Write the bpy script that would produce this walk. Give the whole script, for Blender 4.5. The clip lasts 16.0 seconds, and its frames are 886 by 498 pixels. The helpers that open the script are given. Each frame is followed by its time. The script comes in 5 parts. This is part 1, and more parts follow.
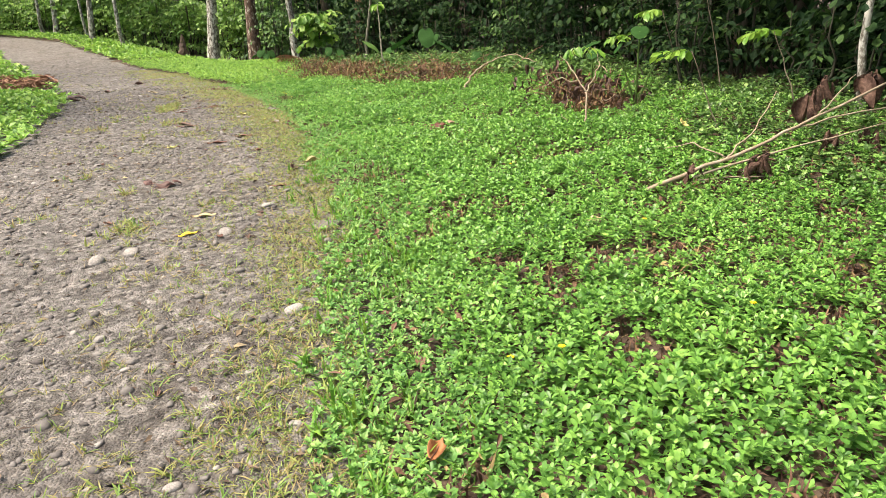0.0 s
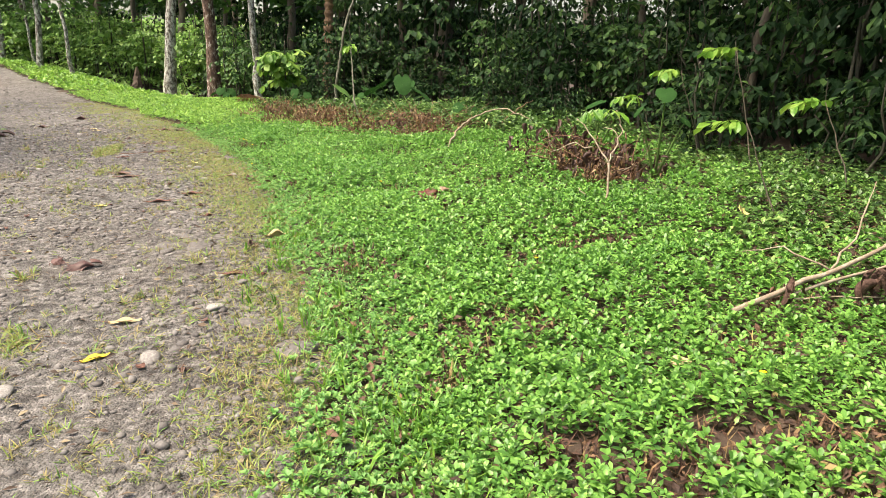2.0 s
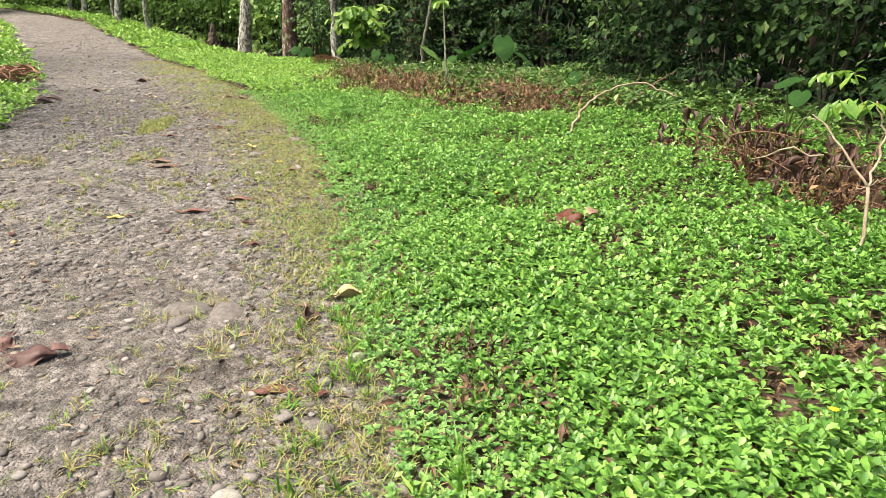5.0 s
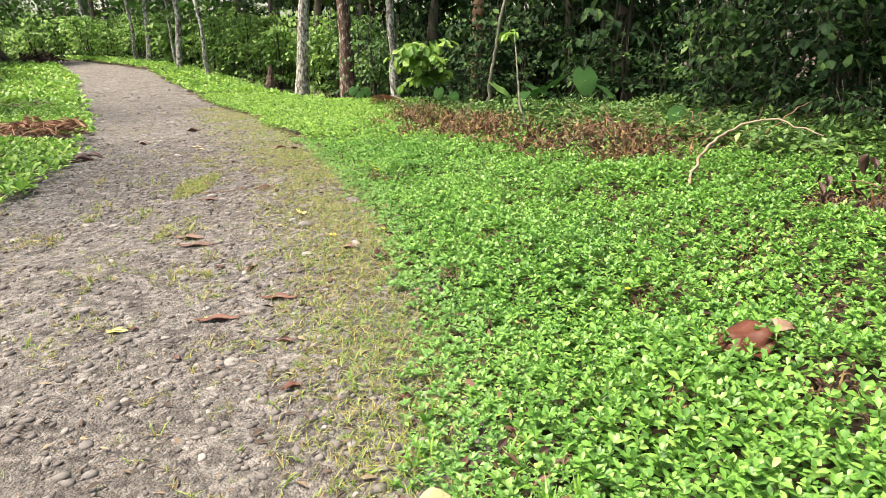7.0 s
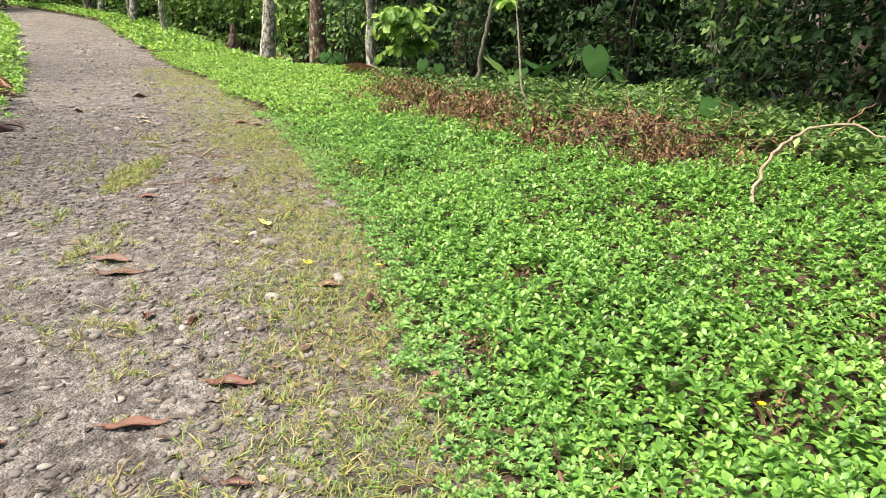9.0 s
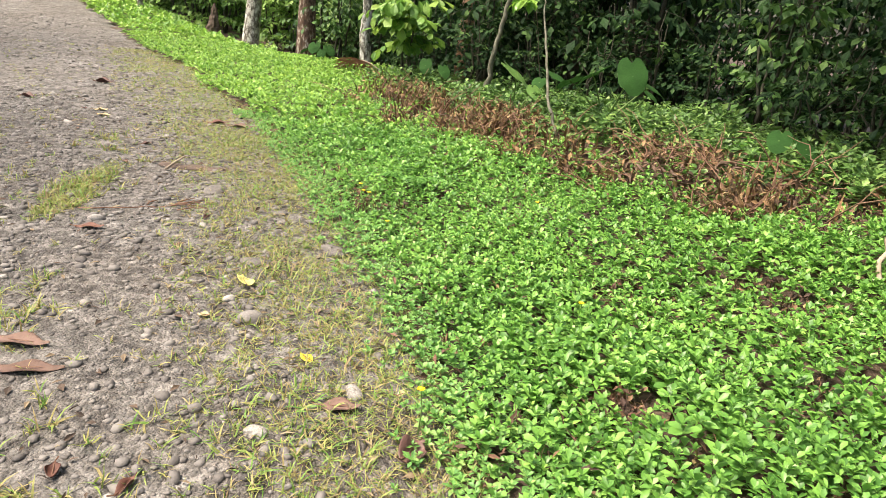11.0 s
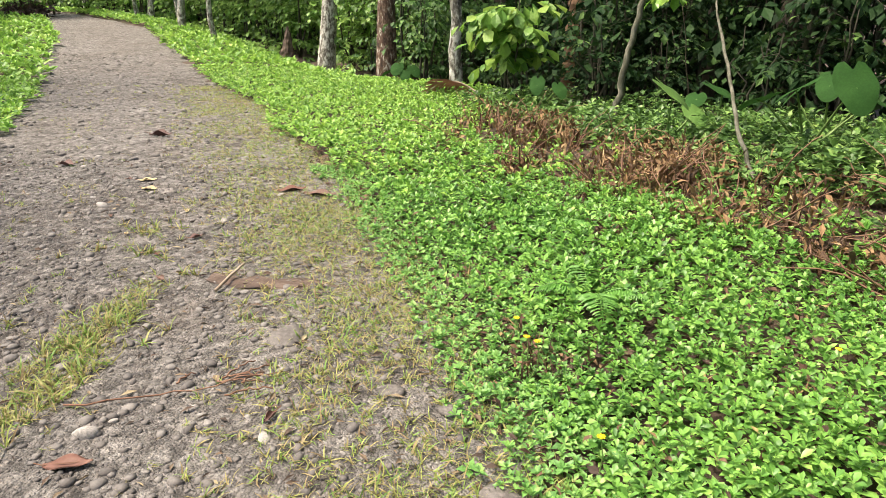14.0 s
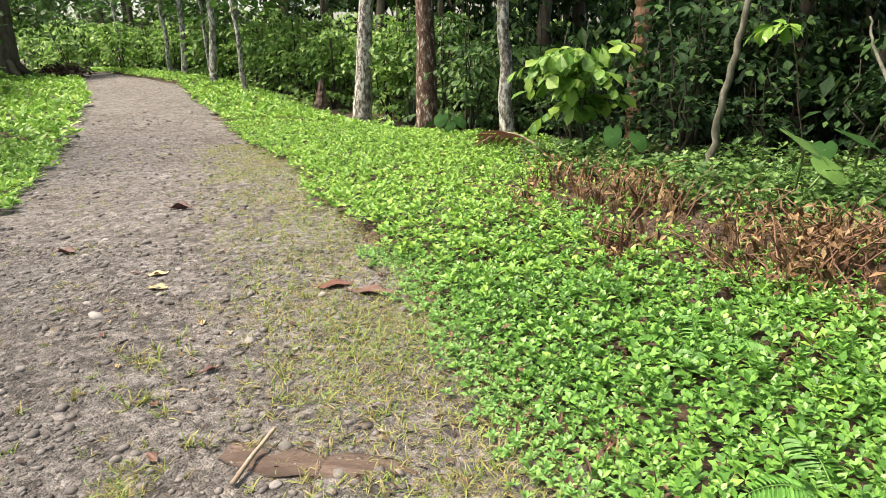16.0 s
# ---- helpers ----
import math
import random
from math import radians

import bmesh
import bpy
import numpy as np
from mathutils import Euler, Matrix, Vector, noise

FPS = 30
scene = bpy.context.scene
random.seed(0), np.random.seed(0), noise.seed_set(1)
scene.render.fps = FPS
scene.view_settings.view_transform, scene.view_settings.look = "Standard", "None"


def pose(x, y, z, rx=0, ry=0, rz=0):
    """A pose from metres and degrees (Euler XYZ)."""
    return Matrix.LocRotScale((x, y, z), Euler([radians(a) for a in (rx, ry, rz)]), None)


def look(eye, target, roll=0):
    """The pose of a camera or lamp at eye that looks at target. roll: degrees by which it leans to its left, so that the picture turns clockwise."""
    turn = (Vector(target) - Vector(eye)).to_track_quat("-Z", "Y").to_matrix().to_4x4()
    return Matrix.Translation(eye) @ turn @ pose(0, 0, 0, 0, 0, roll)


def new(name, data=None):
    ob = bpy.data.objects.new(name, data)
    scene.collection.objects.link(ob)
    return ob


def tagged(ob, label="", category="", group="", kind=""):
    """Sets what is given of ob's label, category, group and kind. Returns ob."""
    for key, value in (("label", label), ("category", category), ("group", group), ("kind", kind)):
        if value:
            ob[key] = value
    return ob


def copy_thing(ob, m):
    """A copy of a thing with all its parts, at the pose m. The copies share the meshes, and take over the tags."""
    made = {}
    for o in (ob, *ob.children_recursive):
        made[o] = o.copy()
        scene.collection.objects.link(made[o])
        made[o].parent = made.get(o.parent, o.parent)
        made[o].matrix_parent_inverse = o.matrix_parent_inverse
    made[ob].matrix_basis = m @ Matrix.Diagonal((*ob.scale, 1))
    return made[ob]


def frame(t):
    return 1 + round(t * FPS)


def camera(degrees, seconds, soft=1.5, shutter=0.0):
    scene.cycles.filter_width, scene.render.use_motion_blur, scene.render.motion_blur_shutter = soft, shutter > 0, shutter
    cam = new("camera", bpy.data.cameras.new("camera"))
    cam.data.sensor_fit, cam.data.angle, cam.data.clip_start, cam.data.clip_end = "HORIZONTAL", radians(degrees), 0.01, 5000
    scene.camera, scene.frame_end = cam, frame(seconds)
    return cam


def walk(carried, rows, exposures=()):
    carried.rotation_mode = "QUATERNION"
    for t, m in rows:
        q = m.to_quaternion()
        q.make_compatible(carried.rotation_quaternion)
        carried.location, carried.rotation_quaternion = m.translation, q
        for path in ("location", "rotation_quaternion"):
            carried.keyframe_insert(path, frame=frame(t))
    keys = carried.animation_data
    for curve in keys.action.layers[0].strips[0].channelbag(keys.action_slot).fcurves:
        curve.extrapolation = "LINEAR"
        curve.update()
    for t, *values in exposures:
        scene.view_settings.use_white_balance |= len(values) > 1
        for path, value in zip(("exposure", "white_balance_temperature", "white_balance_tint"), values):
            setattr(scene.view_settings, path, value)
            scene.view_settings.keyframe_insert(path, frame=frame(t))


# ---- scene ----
cam = camera(66.1, 16.0, soft=0.5)
PATH = [
    (0, (0.385, 0.203, 1.517), (0.344, 2.088, 0.852), -2.9),
    (0.5, (0.268, 0.549, 1.541), (0.324, 2.434, 0.874), 0.8),
    (1, (0.198, 0.901, 1.524), (0.137, 2.816, 0.951), 1.9),
    (1.5, (0.144, 1.304, 1.532), (0.114, 3.225, 0.976), -1.8),
    (2, (0.036, 1.704, 1.549), (0.127, 3.624, 0.996), 0.1),
    (2.5, (-0.017, 2.042, 1.554), (-0.207, 3.926, 0.91), 0.2),
    (3, (-0.125, 2.451, 1.516), (-0.168, 4.346, 0.877), -1.4),
    (3.5, (-0.197, 2.864, 1.529), (-0.2, 4.773, 0.93), 0.5),
    (4, (-0.227, 3.232, 1.537), (-0.343, 5.126, 0.904), 1.3),
    (4.2, (-0.256, 3.386, 1.537), (-0.404, 5.276, 0.898), 0.6),
    (6.3, (-0.666, 4.945, 1.517), (-0.708, 6.82, 0.821), 0.8),
    (6.5, (-0.717, 5.097, 1.507), (-0.772, 6.981, 0.837), 1.4),
    (7, (-0.77, 5.498, 1.537), (-1.061, 7.391, 0.96), -2.1),
    (7.5, (-0.965, 5.85, 1.526), (-1.216, 7.731, 0.893), -1.6),
    (8, (-1.08, 6.206, 1.528), (-1.241, 8.064, 0.805), -1.1),
    (8.5, (-1.164, 6.59, 1.553), (-1.322, 8.457, 0.854), 0.2),
    (8.7, (-1.21, 6.708, 1.561), (-1.38, 8.581, 0.88), 0.4),
    (10.8, (-1.763, 8.109, 1.53), (-1.935, 9.995, 0.886), 2.5),
    (11, (-1.827, 8.222, 1.54), (-1.925, 10.103, 0.866), 4.7),
    (11.5, (-1.922, 8.622, 1.542), (-2.346, 10.504, 1.012), 1.6),
    (12, (-2.083, 9.051, 1.539), (-2.614, 10.873, 0.908), -3.1),
    (12.5, (-2.232, 9.367, 1.563), (-2.516, 11.239, 0.92), -1.9),
    (13, (-2.279, 9.777, 1.561), (-2.558, 11.668, 0.975), -0.9),
    (13.5, (-2.415, 10.119, 1.581), (-2.818, 11.992, 1.008), -1.3),
    (14, (-2.614, 10.415, 1.576), (-2.945, 12.27, 0.905), -0.3),
    (14.5, (-2.732, 10.749, 1.577), (-3.152, 12.63, 1.044), 1.4),
    (15, (-2.821, 11.113, 1.568), (-3.271, 12.975, 0.993), 1.5),
    (15.5, (-3.056, 11.417, 1.554), (-3.314, 13.304, 0.943), 1.0),
    (16, (-3.235, 11.766, 1.569), (-3.663, 13.641, 1.018), -2.5),
]
walk(cam, [(t, look(eye, target, roll)) for t, eye, target, roll in PATH], [(0, 1.6, 7450, 10), (4.5, 1.62, 7450, 10), (7, 1.74, 7450, 10), (9, 1.66, 7450, 10), (12, 1.68, 7450, 10), (14, 1.6, 7450, 10), (16, 1.6, 7450, 10)])

# ---- world, sun, exposure ----
SUN_EL, SUN_AZ = radians(64), radians(252)
world = bpy.data.worlds.new("sky")
world.use_nodes = True
scene.world = world
wn = world.node_tree.nodes
sky = wn.new("ShaderNodeTexSky")
sky.sky_type, sky.sun_disc, sky.sun_elevation, sky.sun_rotation = "NISHITA", False, SUN_EL, SUN_AZ
sky.air_density, sky.dust_density, sky.ozone_density = 1.0, 4.0, 1.0
world.node_tree.links.new(sky.outputs[0], wn["Background"].inputs[0])
wn["Background"].inputs[1].default_value = 0.12
sun_data = bpy.data.lights.new("sun", "SUN")
sun_data.energy, sun_data.angle, sun_data.color = 2.5, radians(18), (1.0, 0.95, 0.86)
sun = new("sun", sun_data)
sun.matrix_world = look((math.sin(SUN_AZ) * math.cos(SUN_EL) * 40, math.cos(SUN_AZ) * math.cos(SUN_EL) * 40, math.sin(SUN_EL) * 40), (0, 0, 0))

# ---- materials ----
def material(name):
    m = bpy.data.materials.new(name)
    m.use_nodes = True
    return m, m.node_tree.nodes, m.node_tree.links


def ramp_node(nodes, stops):
    r = nodes.new("ShaderNodeValToRGB")
    el = r.color_ramp.elements
    while len(el) < len(stops):
        el.new(0.5)
    for e, (p, c) in zip(el, stops):
        e.position, e.color = p, (*c, 1)
    return r


def noise_node(nodes, links, scale, detail=4, rough=0.6, coords="Object", dist=0.0):
    tc = nodes.new("ShaderNodeTexCoord")
    n = nodes.new("ShaderNodeTexNoise")
    n.inputs["Scale"].default_value, n.inputs["Detail"].default_value = scale, detail
    n.inputs["Roughness"].default_value, n.inputs["Distortion"].default_value = rough, dist
    links.new(tc.outputs[coords], n.inputs["Vector"])
    return n


def mix_node(nodes, links, fac, a, b, blend="MIX"):
    m = nodes.new("ShaderNodeMix")
    m.data_type, m.blend_type = "RGBA", blend
    for sock, v in ((m.inputs[0], fac), (m.inputs[6], a), (m.inputs[7], b)):
        if hasattr(v, "links"):
            links.new(v, sock)
        elif isinstance(v, (int, float)):
            sock.default_value = v
        else:
            sock.default_value = (*v, 1)
    return m.outputs[2]


def leaf_material(name, stops, rough=0.45, thin=0.3, patch=0.9, per="island", patch_scale=0.8, gloss=0.45, speck=0.4):
    """Leaves: a colour for each leaf, drifting over metres, with light passing through."""
    m, n, l = material(name)
    pick = n.new("ShaderNodeNewGeometry").outputs["Random Per Island"] if per == "island" else n.new("ShaderNodeObjectInfo").outputs["Random"]
    drift = noise_node(n, l, patch_scale, 2)
    add = n.new("ShaderNodeMath")
    add.operation = "MULTIPLY_ADD"
    l.new(drift.outputs[0], add.inputs[0])
    add.inputs[1].default_value = patch
    sub = n.new("ShaderNodeMath")
    sub.operation = "SUBTRACT"
    l.new(pick, sub.inputs[0])
    sub.inputs[1].default_value = patch * 0.5
    l.new(sub.outputs[0], add.inputs[2])
    r = ramp_node(n, stops)
    l.new(add.outputs[0], r.inputs[0])
    vein = noise_node(n, l, 45, 3)
    col = mix_node(n, l, speck, r.outputs[0], vein.outputs[0], "OVERLAY")
    p = n["Principled BSDF"]
    l.new(col, p.inputs["Base Color"])
    p.inputs["Roughness"].default_value = rough
    p.inputs["Specular IOR Level"].default_value = gloss
    b = n.new("ShaderNodeBump")
    b.inputs["Strength"].default_value, b.inputs["Distance"].default_value = 0.25, 0.004
    l.new(vein.outputs[0], b.inputs["Height"])
    l.new(b.outputs[0], p.inputs["Normal"])
    if thin:
        t = n.new("ShaderNodeBsdfTranslucent")
        l.new(col, t.inputs[0])
        mx = n.new("ShaderNodeMixShader")
        mx.inputs[0].default_value = thin
        l.new(p.outputs[0], mx.inputs[1])
        l.new(t.outputs[0], mx.inputs[2])
        l.new(mx.outputs[0], n["Material Output"].inputs[0])
    return m


def rough_material(name, stops, scale, rough=0.9, bump=0.5, dist=0.01, fine=60, stretch=(1, 1, 1), rnd=0.0):
    """Bark, soil, stone: two scales of stain and grain, with relief."""
    m, n, l = material(name)
    tc, mp = n.new("ShaderNodeTexCoord"), n.new("ShaderNodeMapping")
    mp.inputs["Scale"].default_value = stretch
    l.new(tc.outputs["Object"], mp.inputs[0])
    a, b = n.new("ShaderNodeTexNoise"), n.new("ShaderNodeTexNoise")
    for t, s, d in ((a, scale, 5), (b, fine, 6)):
        t.inputs["Scale"].default_value, t.inputs["Detail"].default_value, t.inputs["Roughness"].default_value = s, d, 0.65
        l.new(mp.outputs[0], t.inputs["Vector"])
    mixed = n.new("ShaderNodeMath")
    mixed.operation = "MULTIPLY_ADD"
    l.new(b.outputs[0], mixed.inputs[0])
    mixed.inputs[1].default_value = 0.4
    l.new(a.outputs[0], mixed.inputs[2])
    fac = mixed.outputs[0]
    if rnd:
        oi, ad = n.new("ShaderNodeObjectInfo"), n.new("ShaderNodeMath")
        isl, av = n.new("ShaderNodeNewGeometry"), n.new("ShaderNodeMath")
        av.operation = "ADD"
        l.new(oi.outputs["Random"], av.inputs[0])
        l.new(isl.outputs["Random Per Island"], av.inputs[1])
        ad.operation = "MULTIPLY_ADD"
        l.new(av.outputs[0], ad.inputs[0])
        ad.inputs[1].default_value = rnd
        l.new(fac, ad.inputs[2])
        sb = n.new("ShaderNodeMath")
        sb.operation = "SUBTRACT"
        l.new(ad.outputs[0], sb.inputs[0])
        sb.inputs[1].default_value = rnd
        fac = sb.outputs[0]
    r = ramp_node(n, stops)
    l.new(fac, r.inputs[0])
    p = n["Principled BSDF"]
    l.new(r.outputs[0], p.inputs["Base Color"])
    p.inputs["Roughness"].default_value = rough
    bp = n.new("ShaderNodeBump")
    bp.inputs["Strength"].default_value, bp.inputs["Distance"].default_value = bump, dist
    l.new(mixed.outputs[0], bp.inputs["Height"])
    l.new(bp.outputs[0], p.inputs["Normal"])
    return m


COVER = leaf_material("creeper_leaf", [(0.0, (0.06, 0.17, 0.032)), (0.3, (0.105, 0.26, 0.05)), (0.65, (0.175, 0.38, 0.074)), (0.97, (0.23, 0.44, 0.095)), (1.0, (0.27, 0.46, 0.105))], rough=0.42, patch=0.6, speck=0.22)
# Paler copy of COVER: brighter light on the open verges, put into the colour.
COVER_FAR_LIT = leaf_material("creeper_leaf_far_lit", [(0.0, (0.10, 0.23, 0.045)), (0.35, (0.18, 0.36, 0.065)), (0.75, (0.26, 0.46, 0.085)), (1.0, (0.34, 0.52, 0.11))], patch=0.6)
FINE = leaf_material("low_creeper_leaf", [(0.0, (0.09, 0.23, 0.06)), (0.5, (0.16, 0.36, 0.09)), (1.0, (0.26, 0.44, 0.12))], patch=0.5)
GRASS = leaf_material("grass_blade", [(0.0, (0.13, 0.27, 0.055)), (0.4, (0.26, 0.32, 0.085)), (0.7, (0.34, 0.30, 0.12)), (1.0, (0.26, 0.19, 0.11))], patch=0.7, rough=0.55)
GREEN_GRASS = leaf_material("green_grass_blade", [(0.0, (0.08, 0.22, 0.03)), (0.6, (0.14, 0.32, 0.04)), (1.0, (0.24, 0.38, 0.06))], patch=0.5)
DEAD = leaf_material("dead_leaf", [(0.0, (0.05, 0.028, 0.016)), (0.4, (0.12, 0.062, 0.03)), (0.75, (0.22, 0.13, 0.06)), (1.0, (0.34, 0.24, 0.13))], rough=0.75, thin=0.1, patch=0.5)
DEAD_DARK = leaf_material("dead_leaf_dark", [(0.0, (0.035, 0.02, 0.014)), (0.5, (0.09, 0.045, 0.03)), (1.0, (0.17, 0.09, 0.06))], rough=0.7, thin=0.08, patch=0.4)
# Green darkened below real foliage: the forest's shade is put into the colour.
SHADE_FOREST = leaf_material("shade_forest_leaf", [(0.0, (0.008, 0.025, 0.010)), (0.4, (0.016, 0.044, 0.016)), (0.8, (0.033, 0.075, 0.024)), (1.0, (0.085, 0.16, 0.045))], rough=0.62, thin=0.18, patch=0.5, patch_scale=0.4, gloss=0.12)
# Brighter copy for bushes near the trunks, with their light in the colour.
HALFLIT_FOREST = leaf_material("halflit_forest_leaf", [(0.0, (0.02, 0.06, 0.018)), (0.45, (0.05, 0.12, 0.03)), (0.85, (0.09, 0.19, 0.05)), (1.0, (0.19, 0.30, 0.09))], rough=0.55, thin=0.3, patch=0.5, patch_scale=0.4, gloss=0.3)
CANOPY = leaf_material("canopy_leaf", [(0.0, (0.03, 0.08, 0.02)), (0.5, (0.06, 0.15, 0.03)), (1.0, (0.11, 0.22, 0.045))], rough=0.45, thin=0.35, patch=0.5, patch_scale=0.2)
# Palest copy, for far and left bushes: sunlight put into the leaf colour.
SUN_TINTED = leaf_material("sun_tinted_leaf", [(0.0, (0.07, 0.16, 0.035)), (0.4, (0.15, 0.30, 0.065)), (0.8, (0.25, 0.43, 0.10)), (1.0, (0.36, 0.52, 0.16))], rough=0.5, thin=0.42, patch=0.5, patch_scale=0.3)
BRIGHT = leaf_material("young_leaf", [(0.0, (0.08, 0.21, 0.03)), (0.5, (0.13, 0.29, 0.04)), (1.0, (0.22, 0.36, 0.06))], rough=0.4, thin=0.35, patch=0.4)
# Arum green darkened, as the plants' shade is put into the colour.
SHADE_TARO = leaf_material("shade_broad_leaf", [(0.0, (0.010, 0.042, 0.010)), (1.0, (0.030, 0.092, 0.02))], rough=0.8, thin=0.2, patch=0.9, patch_scale=5, gloss=0.15)
GREYSTEM = rough_material("grey_mossy_stem", [(0.4, (0.03, 0.03, 0.02)), (0.65, (0.09, 0.09, 0.065)), (0.9, (0.20, 0.195, 0.165))], 8, bump=0.6, dist=0.008, fine=40, stretch=(1.5, 1.5, 0.6))
YELLOW = leaf_material("yellow_leaf", [(0.0, (0.55, 0.40, 0.02)), (1.0, (0.70, 0.55, 0.05))], rough=0.5, thin=0.1, per="object")
PALE = leaf_material("pale_dry_leaf", [(0.0, (0.42, 0.34, 0.18)), (1.0, (0.55, 0.45, 0.26))], rough=0.7, thin=0.1, per="object")
RUST = leaf_material("rust_dry_leaf", [(0.0, (0.085, 0.032, 0.022)), (0.5, (0.125, 0.052, 0.038)), (1.0, (0.17, 0.085, 0.064))], rough=0.65, thin=0.05, per="object")
ORANGE = leaf_material("orange_dry_leaf", [(0.0, (0.30, 0.12, 0.05)), (1.0, (0.36, 0.16, 0.07))], rough=0.6, thin=0.05, per="object")
MAROON = leaf_material("maroon_dry_leaf", [(0.0, (0.09, 0.045, 0.04)), (1.0, (0.15, 0.08, 0.07))], rough=0.6, thin=0.05, per="object")
PETAL = leaf_material("petal", [(0.0, (0.75, 0.48, 0.01)), (1.0, (0.8, 0.58, 0.02))], rough=0.5, thin=0.2, per="object")
SOIL = rough_material("soil", [(0.45, (0.025, 0.016, 0.011)), (0.7, (0.055, 0.035, 0.025)), (0.95, (0.11, 0.075, 0.053))], 2.5, bump=0.8, dist=0.03, fine=40)
STONE = rough_material("grey_stone", [(0.1, (0.045, 0.04, 0.039)), (0.5, (0.125, 0.113, 0.109)), (0.85, (0.21, 0.195, 0.187)), (1.0, (0.33, 0.31, 0.295))], 6, rough=0.8, bump=0.4, dist=0.004, fine=90, rnd=0.45)
SLATE = rough_material("dark_flat_stone", [(0.45, (0.06, 0.053, 0.05)), (0.7, (0.115, 0.103, 0.098)), (0.95, (0.19, 0.175, 0.165))], 5, rough=0.75, bump=0.5, dist=0.006, fine=60)
TRUNK = rough_material("pale_lichen_bark", [(0.52, (0.04, 0.034, 0.028)), (0.63, (0.12, 0.105, 0.09)), (0.70, (0.25, 0.235, 0.21)), (0.77, (0.52, 0.51, 0.48))], 7, bump=0.9, dist=0.02, fine=22, stretch=(1.6, 1.6, 0.8))
REDTRUNK = rough_material("ruddy_lichen_bark", [(0.56, (0.03, 0.018, 0.014)), (0.68, (0.10, 0.055, 0.04)), (0.76, (0.18, 0.12, 0.095)), (0.82, (0.45, 0.42, 0.38))], 7, bump=0.9, dist=0.02, fine=24, stretch=(1.6, 1.6, 0.7))
BARK = rough_material("dark_bark", [(0.3, (0.03, 0.024, 0.018)), (0.6, (0.09, 0.07, 0.05)), (0.9, (0.18, 0.15, 0.12))], 4, bump=1.0, dist=0.02, fine=30, stretch=(1.5, 1.5, 0.4))
TWIG = rough_material("pale_twig", [(0.3, (0.13, 0.09, 0.06)), (0.7, (0.28, 0.22, 0.165)), (1.0, (0.42, 0.37, 0.30))], 9, bump=0.4, dist=0.004, fine=60)
DARKTWIG = rough_material("brown_twig", [(0.3, (0.07, 0.035, 0.025)), (0.7, (0.17, 0.09, 0.06)), (1.0, (0.28, 0.18, 0.13))], 9, bump=0.4, dist=0.004, fine=60)
ROTWOOD = rough_material("rotten_wood", [(0.3, (0.04, 0.025, 0.019)), (0.65, (0.08, 0.053, 0.042)), (0.95, (0.16, 0.118, 0.095))], 5, bump=0.9, dist=0.012, fine=40, stretch=(0.5, 3, 3))
SHRUBSTEM = rough_material("dark_stem", [(0.4, (0.016, 0.015, 0.010)), (0.8, (0.05, 0.048, 0.032)), (1.0, (0.11, 0.10, 0.075))], 6, bump=0.4, dist=0.004, fine=50)
UNDER = leaf_material("undergrowth_leaf", [(0.0, (0.035, 0.085, 0.022)), (0.4, (0.07, 0.155, 0.038)), (0.8, (0.125, 0.24, 0.06)), (1.0, (0.21, 0.33, 0.09))], rough=0.45, thin=0.2, patch=0.5)
STEM = leaf_material("green_stem", [(0.0, (0.08, 0.16, 0.04)), (1.0, (0.14, 0.22, 0.06))], rough=0.5, thin=0.0)


